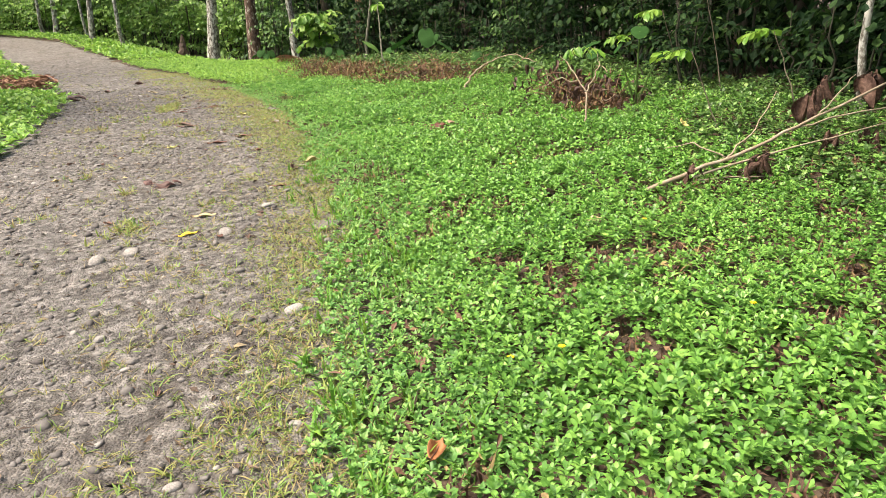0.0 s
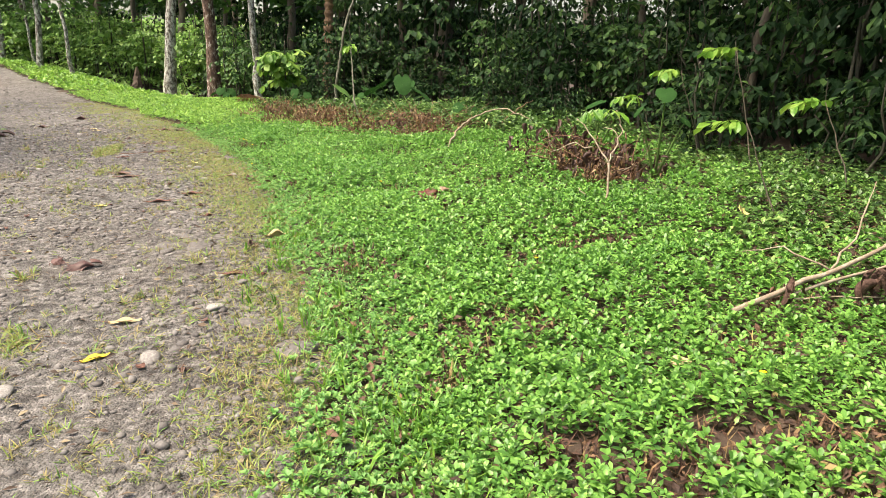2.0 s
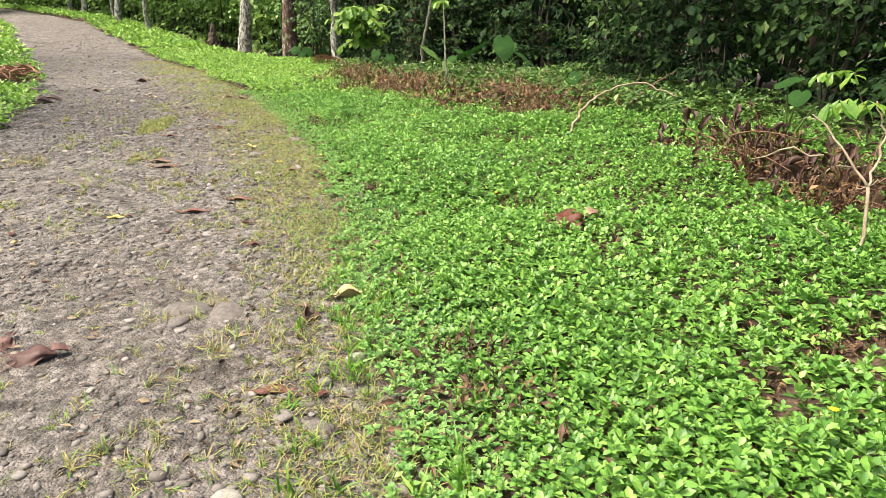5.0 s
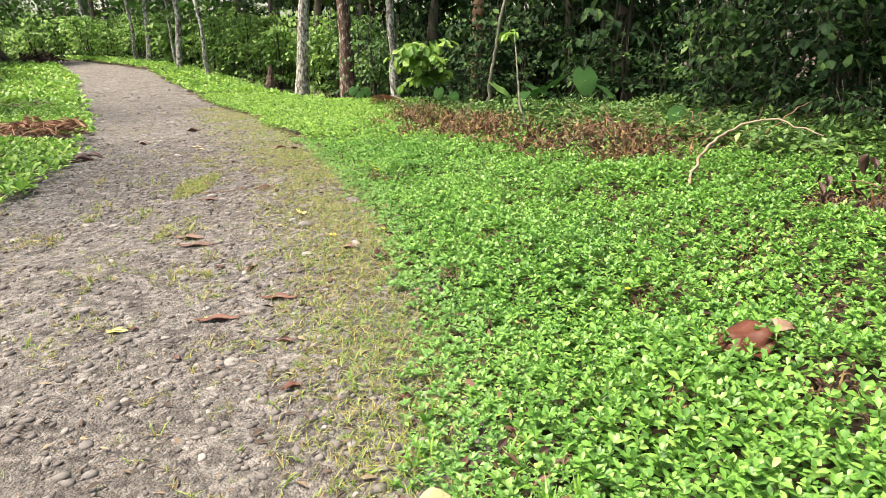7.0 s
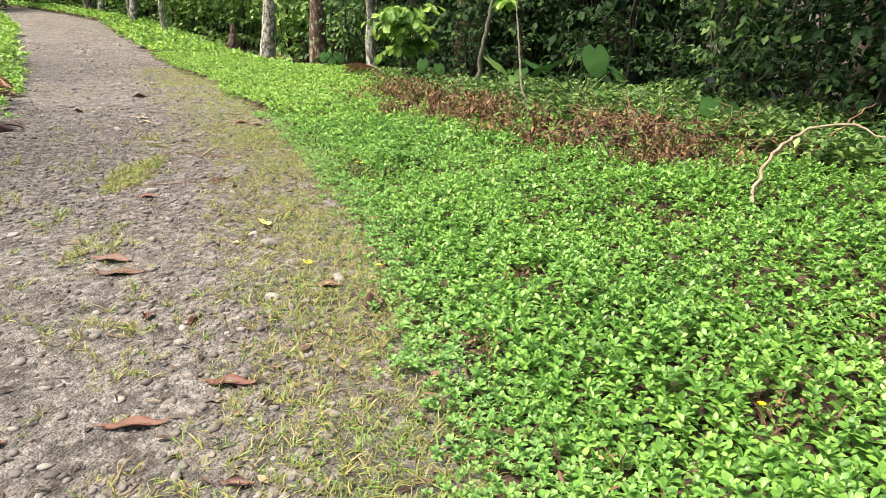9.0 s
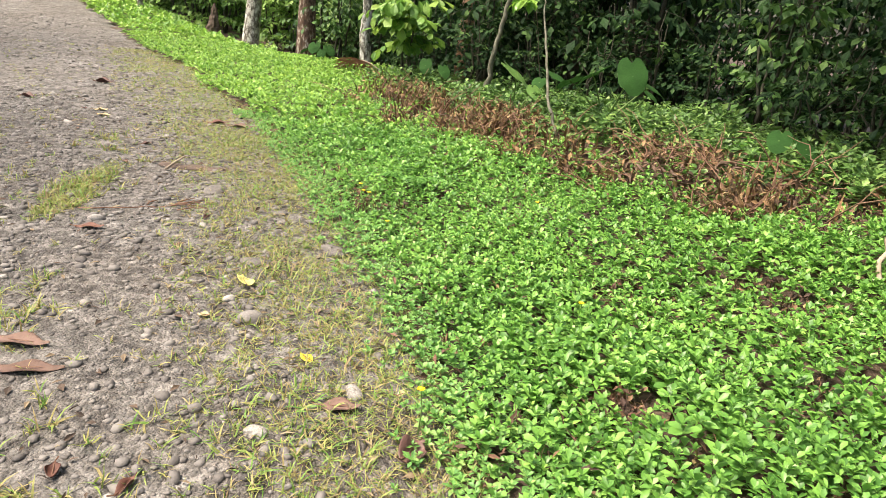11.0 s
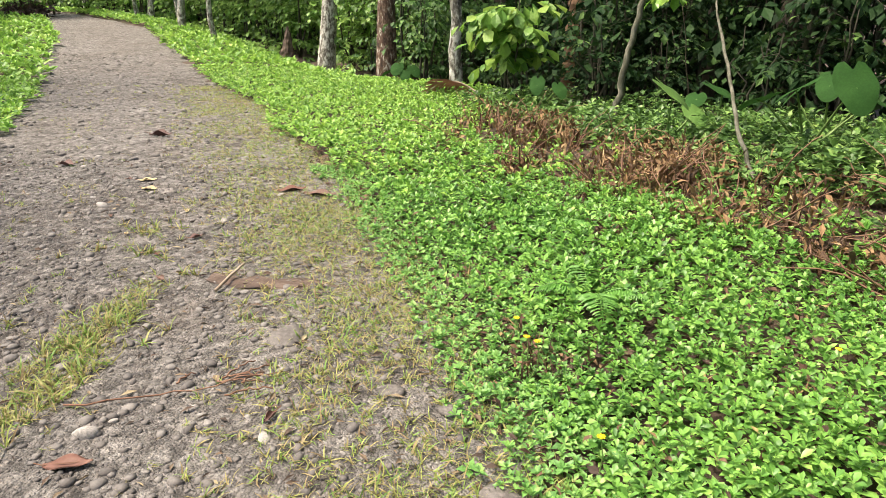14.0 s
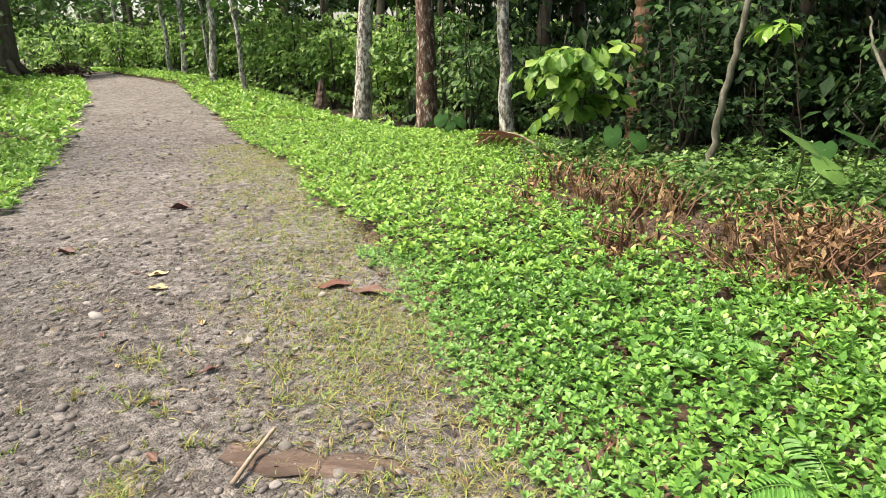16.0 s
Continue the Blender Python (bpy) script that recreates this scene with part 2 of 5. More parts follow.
def road_material():
    """Grey crushed stone trodden into brown earth."""
    m, n, l = material("gravel_road")
    tc = n.new("ShaderNodeTexCoord")
    big = noise_node(n, l, 0.7, 5, 0.6)
    mid = noise_node(n, l, 14, 8, 0.75)
    v = n.new("ShaderNodeTexVoronoi")
    v.inputs["Scale"].default_value = 34
    l.new(tc.outputs["Object"], v.inputs["Vector"])
    v2 = n.new("ShaderNodeTexVoronoi")
    v2.inputs["Scale"].default_value = 85
    l.new(tc.outputs["Object"], v2.inputs["Vector"])
    earth = ramp_node(n, [(0.3, (0.105, 0.078, 0.062)), (0.5, (0.165, 0.150, 0.142)), (0.7, (0.212, 0.203, 0.200))])
    l.new(big.outputs[0], earth.inputs[0])
    grit = ramp_node(n, [(0.34, (0.028, 0.021, 0.017)), (0.48, (0.135, 0.119, 0.109)), (0.68, (0.33, 0.308, 0.288))])
    l.new(mid.outputs[0], grit.inputs[0])
    c1 = mix_node(n, l, 0.6, earth.outputs[0], grit.outputs[0])
    bw = n.new("ShaderNodeRGBToBW")
    l.new(v.outputs["Color"], bw.inputs[0])
    c2 = mix_node(n, l, 0.5, c1, bw.outputs[0], "SOFT_LIGHT")
    v3 = n.new("ShaderNodeTexVoronoi")
    v3.inputs["Scale"].default_value = 15
    l.new(tc.outputs["Object"], v3.inputs["Vector"])
    bw3 = n.new("ShaderNodeRGBToBW")
    l.new(v3.outputs["Color"], bw3.inputs[0])
    c3 = mix_node(n, l, 0.45, c2, bw3.outputs[0], "SOFT_LIGHT")
    clod = noise_node(n, l, 5, 6, 0.7, dist=0.6)
    dark = ramp_node(n, [(0.38, (0.42, 0.38, 0.36)), (0.5, (1, 1, 1)), (0.66, (1.28, 1.27, 1.26))])
    l.new(clod.outputs[0], dark.inputs[0])
    c4 = mix_node(n, l, 0.8, c3, dark.outputs[0], "MULTIPLY")
    hue = n.new("ShaderNodeHueSaturation")
    hue.inputs["Saturation"].default_value = 0.78
    l.new(c4, hue.inputs["Color"])
    p = n["Principled BSDF"]
    l.new(hue.outputs[0], p.inputs["Base Color"])
    p.inputs["Roughness"].default_value = 0.85
    h = n.new("ShaderNodeMath")
    h.operation = "ADD"
    l.new(v.outputs["Distance"], h.inputs[0])
    l.new(v2.outputs["Distance"], h.inputs[1])
    h2 = n.new("ShaderNodeMath")
    h2.operation = "MULTIPLY_ADD"
    l.new(h.outputs[0], h2.inputs[0])
    h2.inputs[1].default_value = -0.5
    l.new(mid.outputs[0], h2.inputs[2])
    b = n.new("ShaderNodeBump")
    b.inputs["Strength"].default_value, b.inputs["Distance"].default_value = 1.0, 0.03
    l.new(h2.outputs[0], b.inputs["Height"])
    l.new(b.outputs[0], p.inputs["Normal"])
    return m


ROAD = road_material()

# ---- meshes from arrays ----
rng = np.random.default_rng(7)


def mesh_np(name, verts, groups, smooth=False):
    """A mesh from vertices and groups of faces, each group an array of rows of equal length."""
    me = bpy.data.meshes.new(name)
    verts = np.asarray(verts, np.float32)
    groups = [np.asarray(g, np.int32) for g in groups if len(g)]
    loops = np.concatenate([g.ravel() for g in groups])
    sizes = np.concatenate([np.full(len(g), g.shape[1], np.int32) for g in groups])
    starts = np.concatenate([[0], np.cumsum(sizes)[:-1]]).astype(np.int32)
    me.vertices.add(len(verts))
    me.vertices.foreach_set("co", verts.ravel())
    me.loops.add(len(loops))
    me.loops.foreach_set("vertex_index", loops)
    me.polygons.add(len(sizes))
    me.polygons.foreach_set("loop_start", starts)
    me.update(calc_edges=True)
    me.polygons.foreach_set("use_smooth", np.full(len(sizes), smooth))
    me.validate()
    return me


def solid(name, me, mat, parent=None, label=""):
    ob = new(name, me)
    if not me.materials:
        me.materials.append(mat)
    if parent:
        ob.parent = parent
    if label:
        ob["label"] = label
    return ob


def holder(name, place=(0, 0, 0), label="", category="", group="", kind=""):
    ob = new(name)
    ob.empty_display_size = 0.05
    ob.location = place
    return tagged(ob, label, category, group, kind)


# leaf outlines: along, across, up
LEAF8 = np.array([(0, 0, 0), (.33, .17, .05), (.34, 0, 0), (.33, -.17, .05), (.70, .24, .03), (.72, 0, -.03), (.70, -.24, .03), (1, 0, -.12)])
LEAF8_F = ([(0, 3, 2), (0, 2, 1), (5, 6, 7), (5, 7, 4)], [(2, 3, 6, 5), (1, 2, 5, 4)])
LEAF5 = np.array([(0, 0, 0), (.55, .26, .06), (.55, 0, 0), (.55, -.26, .06), (1, 0, -.1)])
LEAF5_F = ([(0, 3, 2), (0, 2, 1), (2, 3, 4), (1, 2, 4)], [])
BLADE = np.array([(0, .045, 0), (0, -.045, 0), (.55, .04, .06), (.55, -.04, .06), (1, 0, -.12)])
BLADE_F = ([(2, 3, 4)], [(0, 1, 3, 2)])


def leaves(origin, yaw, pitch, length, wide=1.0, roll=0.0, shape=(LEAF8, LEAF8_F)):
    """Many leaves: each turned by yaw, raised by pitch and rolled about its rib. Gives vertices and face groups."""
    T, F = shape
    n = len(origin)
    yaw, pitch, length, wide, roll = (np.broadcast_to(np.asarray(a, float), (n,)) for a in (yaw, pitch, length, wide, roll))
    ax = np.stack([np.cos(yaw) * np.cos(pitch), np.sin(yaw) * np.cos(pitch), np.sin(pitch)], 1)
    sd = np.stack([-np.sin(yaw), np.cos(yaw), np.zeros(n)], 1)
    up = np.cross(ax, sd)
    s2 = sd * np.cos(roll)[:, None] + up * np.sin(roll)[:, None]
    u2 = up * np.cos(roll)[:, None] - sd * np.sin(roll)[:, None]
    V = (origin[:, None, :] + length[:, None, None] * (T[None, :, 0:1] * ax[:, None, :] + wide[:, None, None] * T[None, :, 1:2] * s2[:, None, :] + T[None, :, 2:3] * u2[:, None, :]))
    base = (np.arange(n) * len(T))[:, None, None]
    groups = [(np.array(f)[None] + base).reshape(-1, len(f[0])) for f in F if len(f)]
    return V.reshape(-1, 3), groups


def joined(chunks):
    """Joins (vertices, face groups) chunks."""
    vs, out, k = [], {}, 0
    for v, groups in chunks:
        vs.append(np.asarray(v))
        for g in groups:
            g = np.asarray(g)
            if len(g):
                out.setdefault(g.shape[1], []).append(g + k)
        k += len(v)
    return np.concatenate(vs), [np.concatenate(g) for g in out.values()]


def tube(points, radii, sides=7, wobble=0.0, seed=0):
    """A tapered round stem along points, closed at both ends."""
    P = np.asarray(points, float)
    r = np.interp(np.linspace(0, 1, len(P)), np.linspace(0, 1, len(radii)), radii)
    g = np.random.default_rng(seed)
    d = np.gradient(P, axis=0)
    d /= np.linalg.norm(d, axis=1)[:, None] + 1e-9
    ref = np.where(np.abs(d[:, 2:3]) > 0.8, np.array([[1.0, 0, 0]]), np.array([[0, 0, 1.0]]))
    a = np.cross(d, ref)
    a /= np.linalg.norm(a, axis=1)[:, None] + 1e-9
    b = np.cross(d, a)
    th = np.linspace(0, 2 * np.pi, sides, endpoint=False)
    rr = r[:, None] * (1 + wobble * g.uniform(-1, 1, (len(P), sides)))
    V = P[:, None, :] + rr[..., None] * (np.cos(th)[None, :, None] * a[:, None, :] + np.sin(th)[None, :, None] * b[:, None, :])
    V = np.concatenate([V.reshape(-1, 3), P[:1], P[-1:]])
    q, t = [], []
    for i in range(len(P) - 1):
        for j in range(sides):
            k = (j + 1) % sides
            q.append((i * sides + j, i * sides + k, (i + 1) * sides + k, (i + 1) * sides + j))
    e = len(V)
    for j in range(sides):
        k = (j + 1) % sides
        t.append((e - 2, k, j))
        t.append((e - 1, (len(P) - 1) * sides + j, (len(P) - 1) * sides + k))
    return V, [np.array(q), np.array(t)]


def bend(a, b, n=8, sag=0.0, jitter=0.0, seed=0):
    """Points from a to b with an upward arch of sag and some crookedness."""
    g = np.random.default_rng(seed)
    s = np.linspace(0, 1, n)[:, None]
    P = np.asarray(a, float) * (1 - s) + np.asarray(b, float) * s
    P[:, 2:3] += sag * 4 * s * (1 - s)
    if jitter:
        P[1:-1] += g.normal(0, jitter, (n - 2, 3))
    return P


# ---- plan ----
Y_E = [-60, -8, 0, 2.1, 3, 4.2, 5.65, 7.3, 8.9, 10.6, 12, 14.2, 16.4, 18.8, 21.7, 24, 30, 38, 46, 60, 120]
X_E = [2, .9, .3, .03, -.19, -.40, -.54, -1.02, -1.4, -1.98, -2.5, -3.5, -4.65, -6.35, -8.0, -10, -14.3, -20.5, -30, -52, -150]
Y_G = [-60, -8, 0, 2.1, 5, 7.5, 8.5, 9.3, 10.9, 12.3, 13.8, 15.5, 16.4, 18.5, 21.4, 24.5, 30, 38, 46, 60, 120]
X_G = [1.4, .3, -.3, -.55, -.95, -1.5, -1.95, -2.25, -2.9, -3.5, -4.1, -5.25, -5.8, -7.25, -9, -11, -14.9, -21.2, -31, -53, -151]
Y_L = [-60, -8, 0, 5, 9.1, 11.1, 13, 14.2, 16.5, 19, 21.7, 25.3, 28.6, 33.5, 40, 44, 60, 120]
X_L = [-2.4, -3.3, -4.0, -4.7, -5.6, -6.35, -7.25, -7.65, -9.0, -10.55, -12.45, -15.15, -17.5, -21.2, -26.6, -31.5, -58, -165]
Y_F = [-60, -5, 2, 5, 7.2, 8.5, 10.6, 12.8, 15, 17, 19, 20, 20.8, 22.4, 24, 25, 27, 33, 38.5, 44, 50, 60, 100]
X_F = [7, 6.2, 5.7, 5.3, 4.8, 4.5, 3.8, 3.0, 2.5, 1.6, .7, -.5, -2.5, -3.7, -5.1, -6.0, -7.6, -12.5, -17.2, -23.0, -32, -50, -120]


def edge(y):
    return np.interp(y, Y_E, X_E)


def gravel_edge(y):
    return np.interp(y, Y_G, X_G)


def left_edge(y):
    return np.interp(y, Y_L, X_L)


def forest_edge(y):
    return np.interp(y, Y_F, X_F)


def smooth(a, b, x):
    t = np.clip((np.asarray(x, float) - a) / (b - a), 0, 1)
    return t * t * (3 - 2 * t)


PH = rng.uniform(0, 6.28, (6, 2))


def wave(x, y, k):
    """A cheap rolling pattern between about -1 and 1."""
    out = 0
    for i, (p, q) in enumerate(PH):
        a = 1.05 * i
        out = out + np.sin(k * (x * math.cos(a) + y * math.sin(a)) * (1 + 0.31 * i) + p) * np.cos(k * 0.7 * (y * math.cos(a) - x * math.sin(a)) + q)
    return out / 2.6


def height(x, y):
    x, y = np.asarray(x, float), np.asarray(y, float)
    d = x - edge(y)
    right = 0.22 * smooth(1.5, 5.5, d) * (1 - 0.9 * smooth(15, 22, y)) - 0.62 * smooth(1.5, 5, d) * smooth(23, 31, y)
    inside = x - forest_edge(y)
    right = right + 0.5 * smooth(2, 14, inside) * (1 - smooth(16, 22, y)) - 0.7 * smooth(0.5, 12, inside) * smooth(18, 26, y)
    l = left_edge(y) - x
    left = 0.10 * smooth(0, 1.5, l) + 0.9 * smooth(2, 9, l) + 3.0 * smooth(8, 40, l)
    roll = 0.02 * wave(x, y, 1.3) + 0.012 * wave(x, y, 4.1)
    rise = 1.5 * smooth(22, 52, y)
    return rise + right + left + roll * smooth(-0.6, 0.6, d) + roll * 0.6 * (1 - smooth(-0.6, 0.6, d))


# ---- ground ----
def ground():
    near_x, near_y = np.arange(-13, 7.01, 0.2), np.arange(-3, 30.01, 0.2)
    far = np.concatenate([np.arange(1, 30, 1.5), np.geomspace(32, 900, 16)])
    X = np.concatenate([-13 - far[::-1], near_x, 7 + far])
    Y = np.concatenate([-3 - far[::-1], near_y, 30 + far])
    gx, gy = np.meshgrid(X, Y)
    under = smooth(0.0, 0.25, gx - left_edge(gy) + 0.1) * smooth(0.0, 0.25, edge(gy) + 0.12 - gx)
    V = np.stack([gx, gy, height(gx, gy) - 0.09 * under], -1).reshape(-1, 3)
    i, j = np.meshgrid(np.arange(len(X) - 1), np.arange(len(Y) - 1))
    a = (j * len(X) + i).ravel()
    ob = solid("ground", mesh_np("ground", V, [np.stack([a, a + 1, a + 1 + len(X), a + len(X)], 1)], True), SOIL)
    return tagged(ob, "brown earth with leaf litter under the plants", "ground", kind="structure")


def road():
    ys = np.concatenate([np.arange(-40, -3, 1.0), np.arange(-3, 30, 0.12), np.arange(30, 118, 1.0)])
    us = np.linspace(0, 1, 44)
    L = left_edge(ys) - 0.25
    R = edge(ys) + 0.22
    x = L[:, None] + (R - L)[:, None] * us[None]
    y = np.broadcast_to(ys[:, None], x.shape)
    rim = np.minimum(smooth(0, 0.1, us), smooth(0, 0.16, 1 - us))[None]
    z = height(x, y) + 0.018 + 0.035 * (rim - 1) * (1 + 0.8 * wave(x, y, 3.0)) + 0.012 * wave(x, y, 2.2) * rim + 0.006 * wave(x, y, 9) * rim
    z = z - 0.018 * np.exp(-((us[None] - 0.28) / 0.1) ** 2) - 0.015 * np.exp(-((us[None] - 0.68) / 0.1) ** 2)
    V = np.stack([x, y, z], -1).reshape(-1, 3)
    i, j = np.meshgrid(np.arange(len(us) - 1), np.arange(len(ys) - 1))
    a = (j * len(us) + i).ravel()
    ob = solid("road", mesh_np("road", V, [np.stack([a, a + 1, a + 1 + len(us), a + len(us)], 1)], True), ROAD)
    tagged(ob, "grey gravel track worn into two shallow wheel ruts", "road", kind="structure")
    return ob


def road_height(x, y):
    L, R = left_edge(y) - 0.25, edge(y) + 0.22
    u = (x - L) / (R - L)
    rut = 0.018 * np.exp(-((u - 0.28) / 0.1) ** 2) + 0.015 * np.exp(-((u - 0.68) / 0.1) ** 2)
    rim = np.minimum(smooth(0, 0.1, u), smooth(0, 0.16, 1 - u))
    z = height(x, y) + 0.018 + 0.035 * (rim - 1) * (1 + 0.8 * wave(x, y, 3.0)) + 0.012 * wave(x, y, 2.2) * rim + 0.006 * wave(x, y, 9) * rim - rut
    inside = (u > 0) & (u < 1)
    return np.where(inside & (rim > 0.5), z, np.where(inside, np.maximum(z, height(x, y)), height(x, y)))


GROUND = ground()
ROAD_OB = road()


def rest(x, y):
    return float(road_height(np.array(x), np.array(y)))


# ---- ground cover ----
def scatter(x0, x1, y0, y1, step):
    gx, gy = np.meshgrid(np.arange(x0, x1, step), np.arange(y0, y1, step))
    p = np.stack([gx.ravel(), gy.ravel()], 1)
    return p + rng.uniform(-0.55, 0.55, p.shape) * step


BROWN_LINE = [(-3.7, 19.3), (-2.7, 17.9), (-1.9, 16.6), (-1.0, 15.6), (-0.2, 14.6), (0.7, 13.7)]
BROWN_MORE = [(1.9, 11.2), (2.3, 10.0), (2.5, 9.2)]


def near_line(p, line):
    best = np.full(len(p), 1e9)
    for a, b in zip(line, line[1:]):
        a, b = np.array(a), np.array(b)
        t = np.clip(((p - a) @ (b - a)) / ((b - a) @ (b - a)), 0, 1)
        best = np.minimum(best, np.linalg.norm(p - a - t[:, None] * (b - a), axis=1))
    return best


def rosettes(p, size, tall, count, shape, droop=0.0):
    """Upright shoots that end in whorls of leaves."""
    n = len(p)
    z = road_height(p[:, 0], p[:, 1])
    chunks = []
    lean = rng.normal(0, 0.18, (n, 2))
    for tier, (up, pit, sc) in enumerate(((1.0, 0.75, 0.8), (0.8, 0.32, 1.0), (0.42, 0.1, 1.05))[:max(1, (count + 3) // 4)]):
        k = 4 if tier < 2 else 3
        form = shape if tier < 2 else (LEAF5, LEAF5_F)
        turn = rng.uniform(0, 6.28, n)
        for i in range(k):
            h = tall * up
            o = np.stack([p[:, 0] + lean[:, 0] * h, p[:, 1] + lean[:, 1] * h, z + h], 1)
            chunks.append(leaves(o, turn + i * 6.283 / k + rng.normal(0, 0.25, n), pit + rng.normal(0, 0.28, n) - droop, size * sc * rng.uniform(0.7, 1.2, n), rng.uniform(0.85, 1.25, n), rng.normal(0, 0.25, n), form))
    return joined(chunks)


def shaded(x, y):
    """The strip between the withered band and the trees: 1 well inside it."""
    line = np.interp(y, [12.6, 13.7, 14.6, 15.6, 16.6, 17.9, 19.3, 21, 22], [1.6, 0.7, -0.2, -1.0, -1.9, -2.6, -3.4, -4.2, -5.0])
    far = smooth(0.0, 0.7, x - line + 0.3 * wave(x, y, 2.2)) * smooth(11.5, 13.2, y) * (1 - smooth(21.5, 22.5, y))
    line = np.interp(y, [0, 4, 6, 8, 10, 12], [3.3, 2.7, 2.1, 2.3, 2.7, 3.1])
    near = smooth(0.0, 1.1, x - line + 0.45 * wave(x, y, 2.2)) * (1 - smooth(11.5, 13.2, y))
    return np.maximum(far, 0.8 * near)


def undergrowth():
    """Low, dull green plants in the shade before the trees."""
    p = np.concatenate([scatter(-5.5, 4, 12.2, 22.5, 0.115), scatter(1.5, 6.3, 0, 12.2, 0.1)])
    x, y = p[:, 0], p[:, 1]
    p = p[(rng.uniform(0, 1, len(x)) < 0.9 * shaded(x, y) * (0.15 + 0.85 * smooth(0.3, 0.9, near_line(p, BROWN_LINE)))) & (x < forest_edge(y) + 0.9)]
    x, y = p[:, 0], p[:, 1]
    tall = np.clip(0.20 + 0.11 * wave(x, y, 1.9) + rng.normal(0, 0.06, len(p)), 0.06, 0.5) * np.where(y < 12.2, 0.75, 1)
    v, g = rosettes(p, np.where(y < 12.2, 0.07, 0.10) * rng.uniform(0.7, 1.4, len(p)), tall, 12, (LEAF5, LEAF5_F), 0.25)
    tagged(solid("undergrowth", mesh_np("undergrowth", v, g), UNDER), "low dull green undergrowth in the shade of the trees", "undergrowth", kind="stuff")


def bareness(x, y, d):
    """Where the creeper thins out over the earth: bare above about 0.6. d is the way in from its edge."""
    return wave(x, y, 2.6) * 0.6 + wave(x + 9, y, 6.0) * 0.5 + 0.24 * (1 - smooth(4.5, 7.5, y)) * smooth(0.5, 1.3, d)


def dead_stems():
    """Brown stalks and shrivelled leaves left standing in the bare spots."""
    p = scatter(-8, 5.5, 1.2, 18, 0.05)
    x, y = p[:, 0], p[:, 1]
    d = x - edge(y)
    bare = smooth(0.35, 0.7, bareness(x, y, d + 0.10 * wave(x, y, 2.4) + 0.06 * wave(x, y, 7)))
    p = p[(d > 0.25) & (x < forest_edge(y)) & (rng.uniform(0, 1, len(x)) < 0.04 + 0.55 * bare)]
    n = len(p)
    z = height(p[:, 0], p[:, 1])
    chunks = []
    for i in range(3):
        o = np.stack([p[:, 0] + rng.normal(0, 0.02, n), p[:, 1] + rng.normal(0, 0.02, n), z], 1)
        chunks.append(leaves(o, rng.uniform(0, 6.28, n), np.clip(rng.normal(0.9, 0.4, n), 0.1, 1.5), rng.uniform(0.05, 0.15, n), rng.uniform(0.6, 1.2, n), rng.normal(0, 0.5, n), (BLADE, BLADE_F)))
        o = o + np.stack([np.zeros(n), np.zeros(n), rng.uniform(0.02, 0.10, n)], 1)
        chunks.append(leaves(o, rng.uniform(0, 6.28, n), rng.normal(-0.2, 0.6, n), rng.uniform(0.025, 0.055, n), rng.uniform(0.6, 1.1, n), rng.normal(0, 0.8, n), (LEAF5, LEAF5_F)))
    v, g = joined(chunks)
    tagged(solid("dead_stems", mesh_np("dead_stems", v, g), STALE), "brown shrivelled stems in bare spots of the creeper", "dead plants", kind="stuff")


STALE = leaf_material("shrivelled_leaf", [(0.0, (0.035, 0.018, 0.013)), (0.5, (0.10, 0.05, 0.034)), (0.85, (0.19, 0.11, 0.06)), (1.0, (0.28, 0.22, 0.09))], rough=0.75, thin=0.1, patch=0.4)


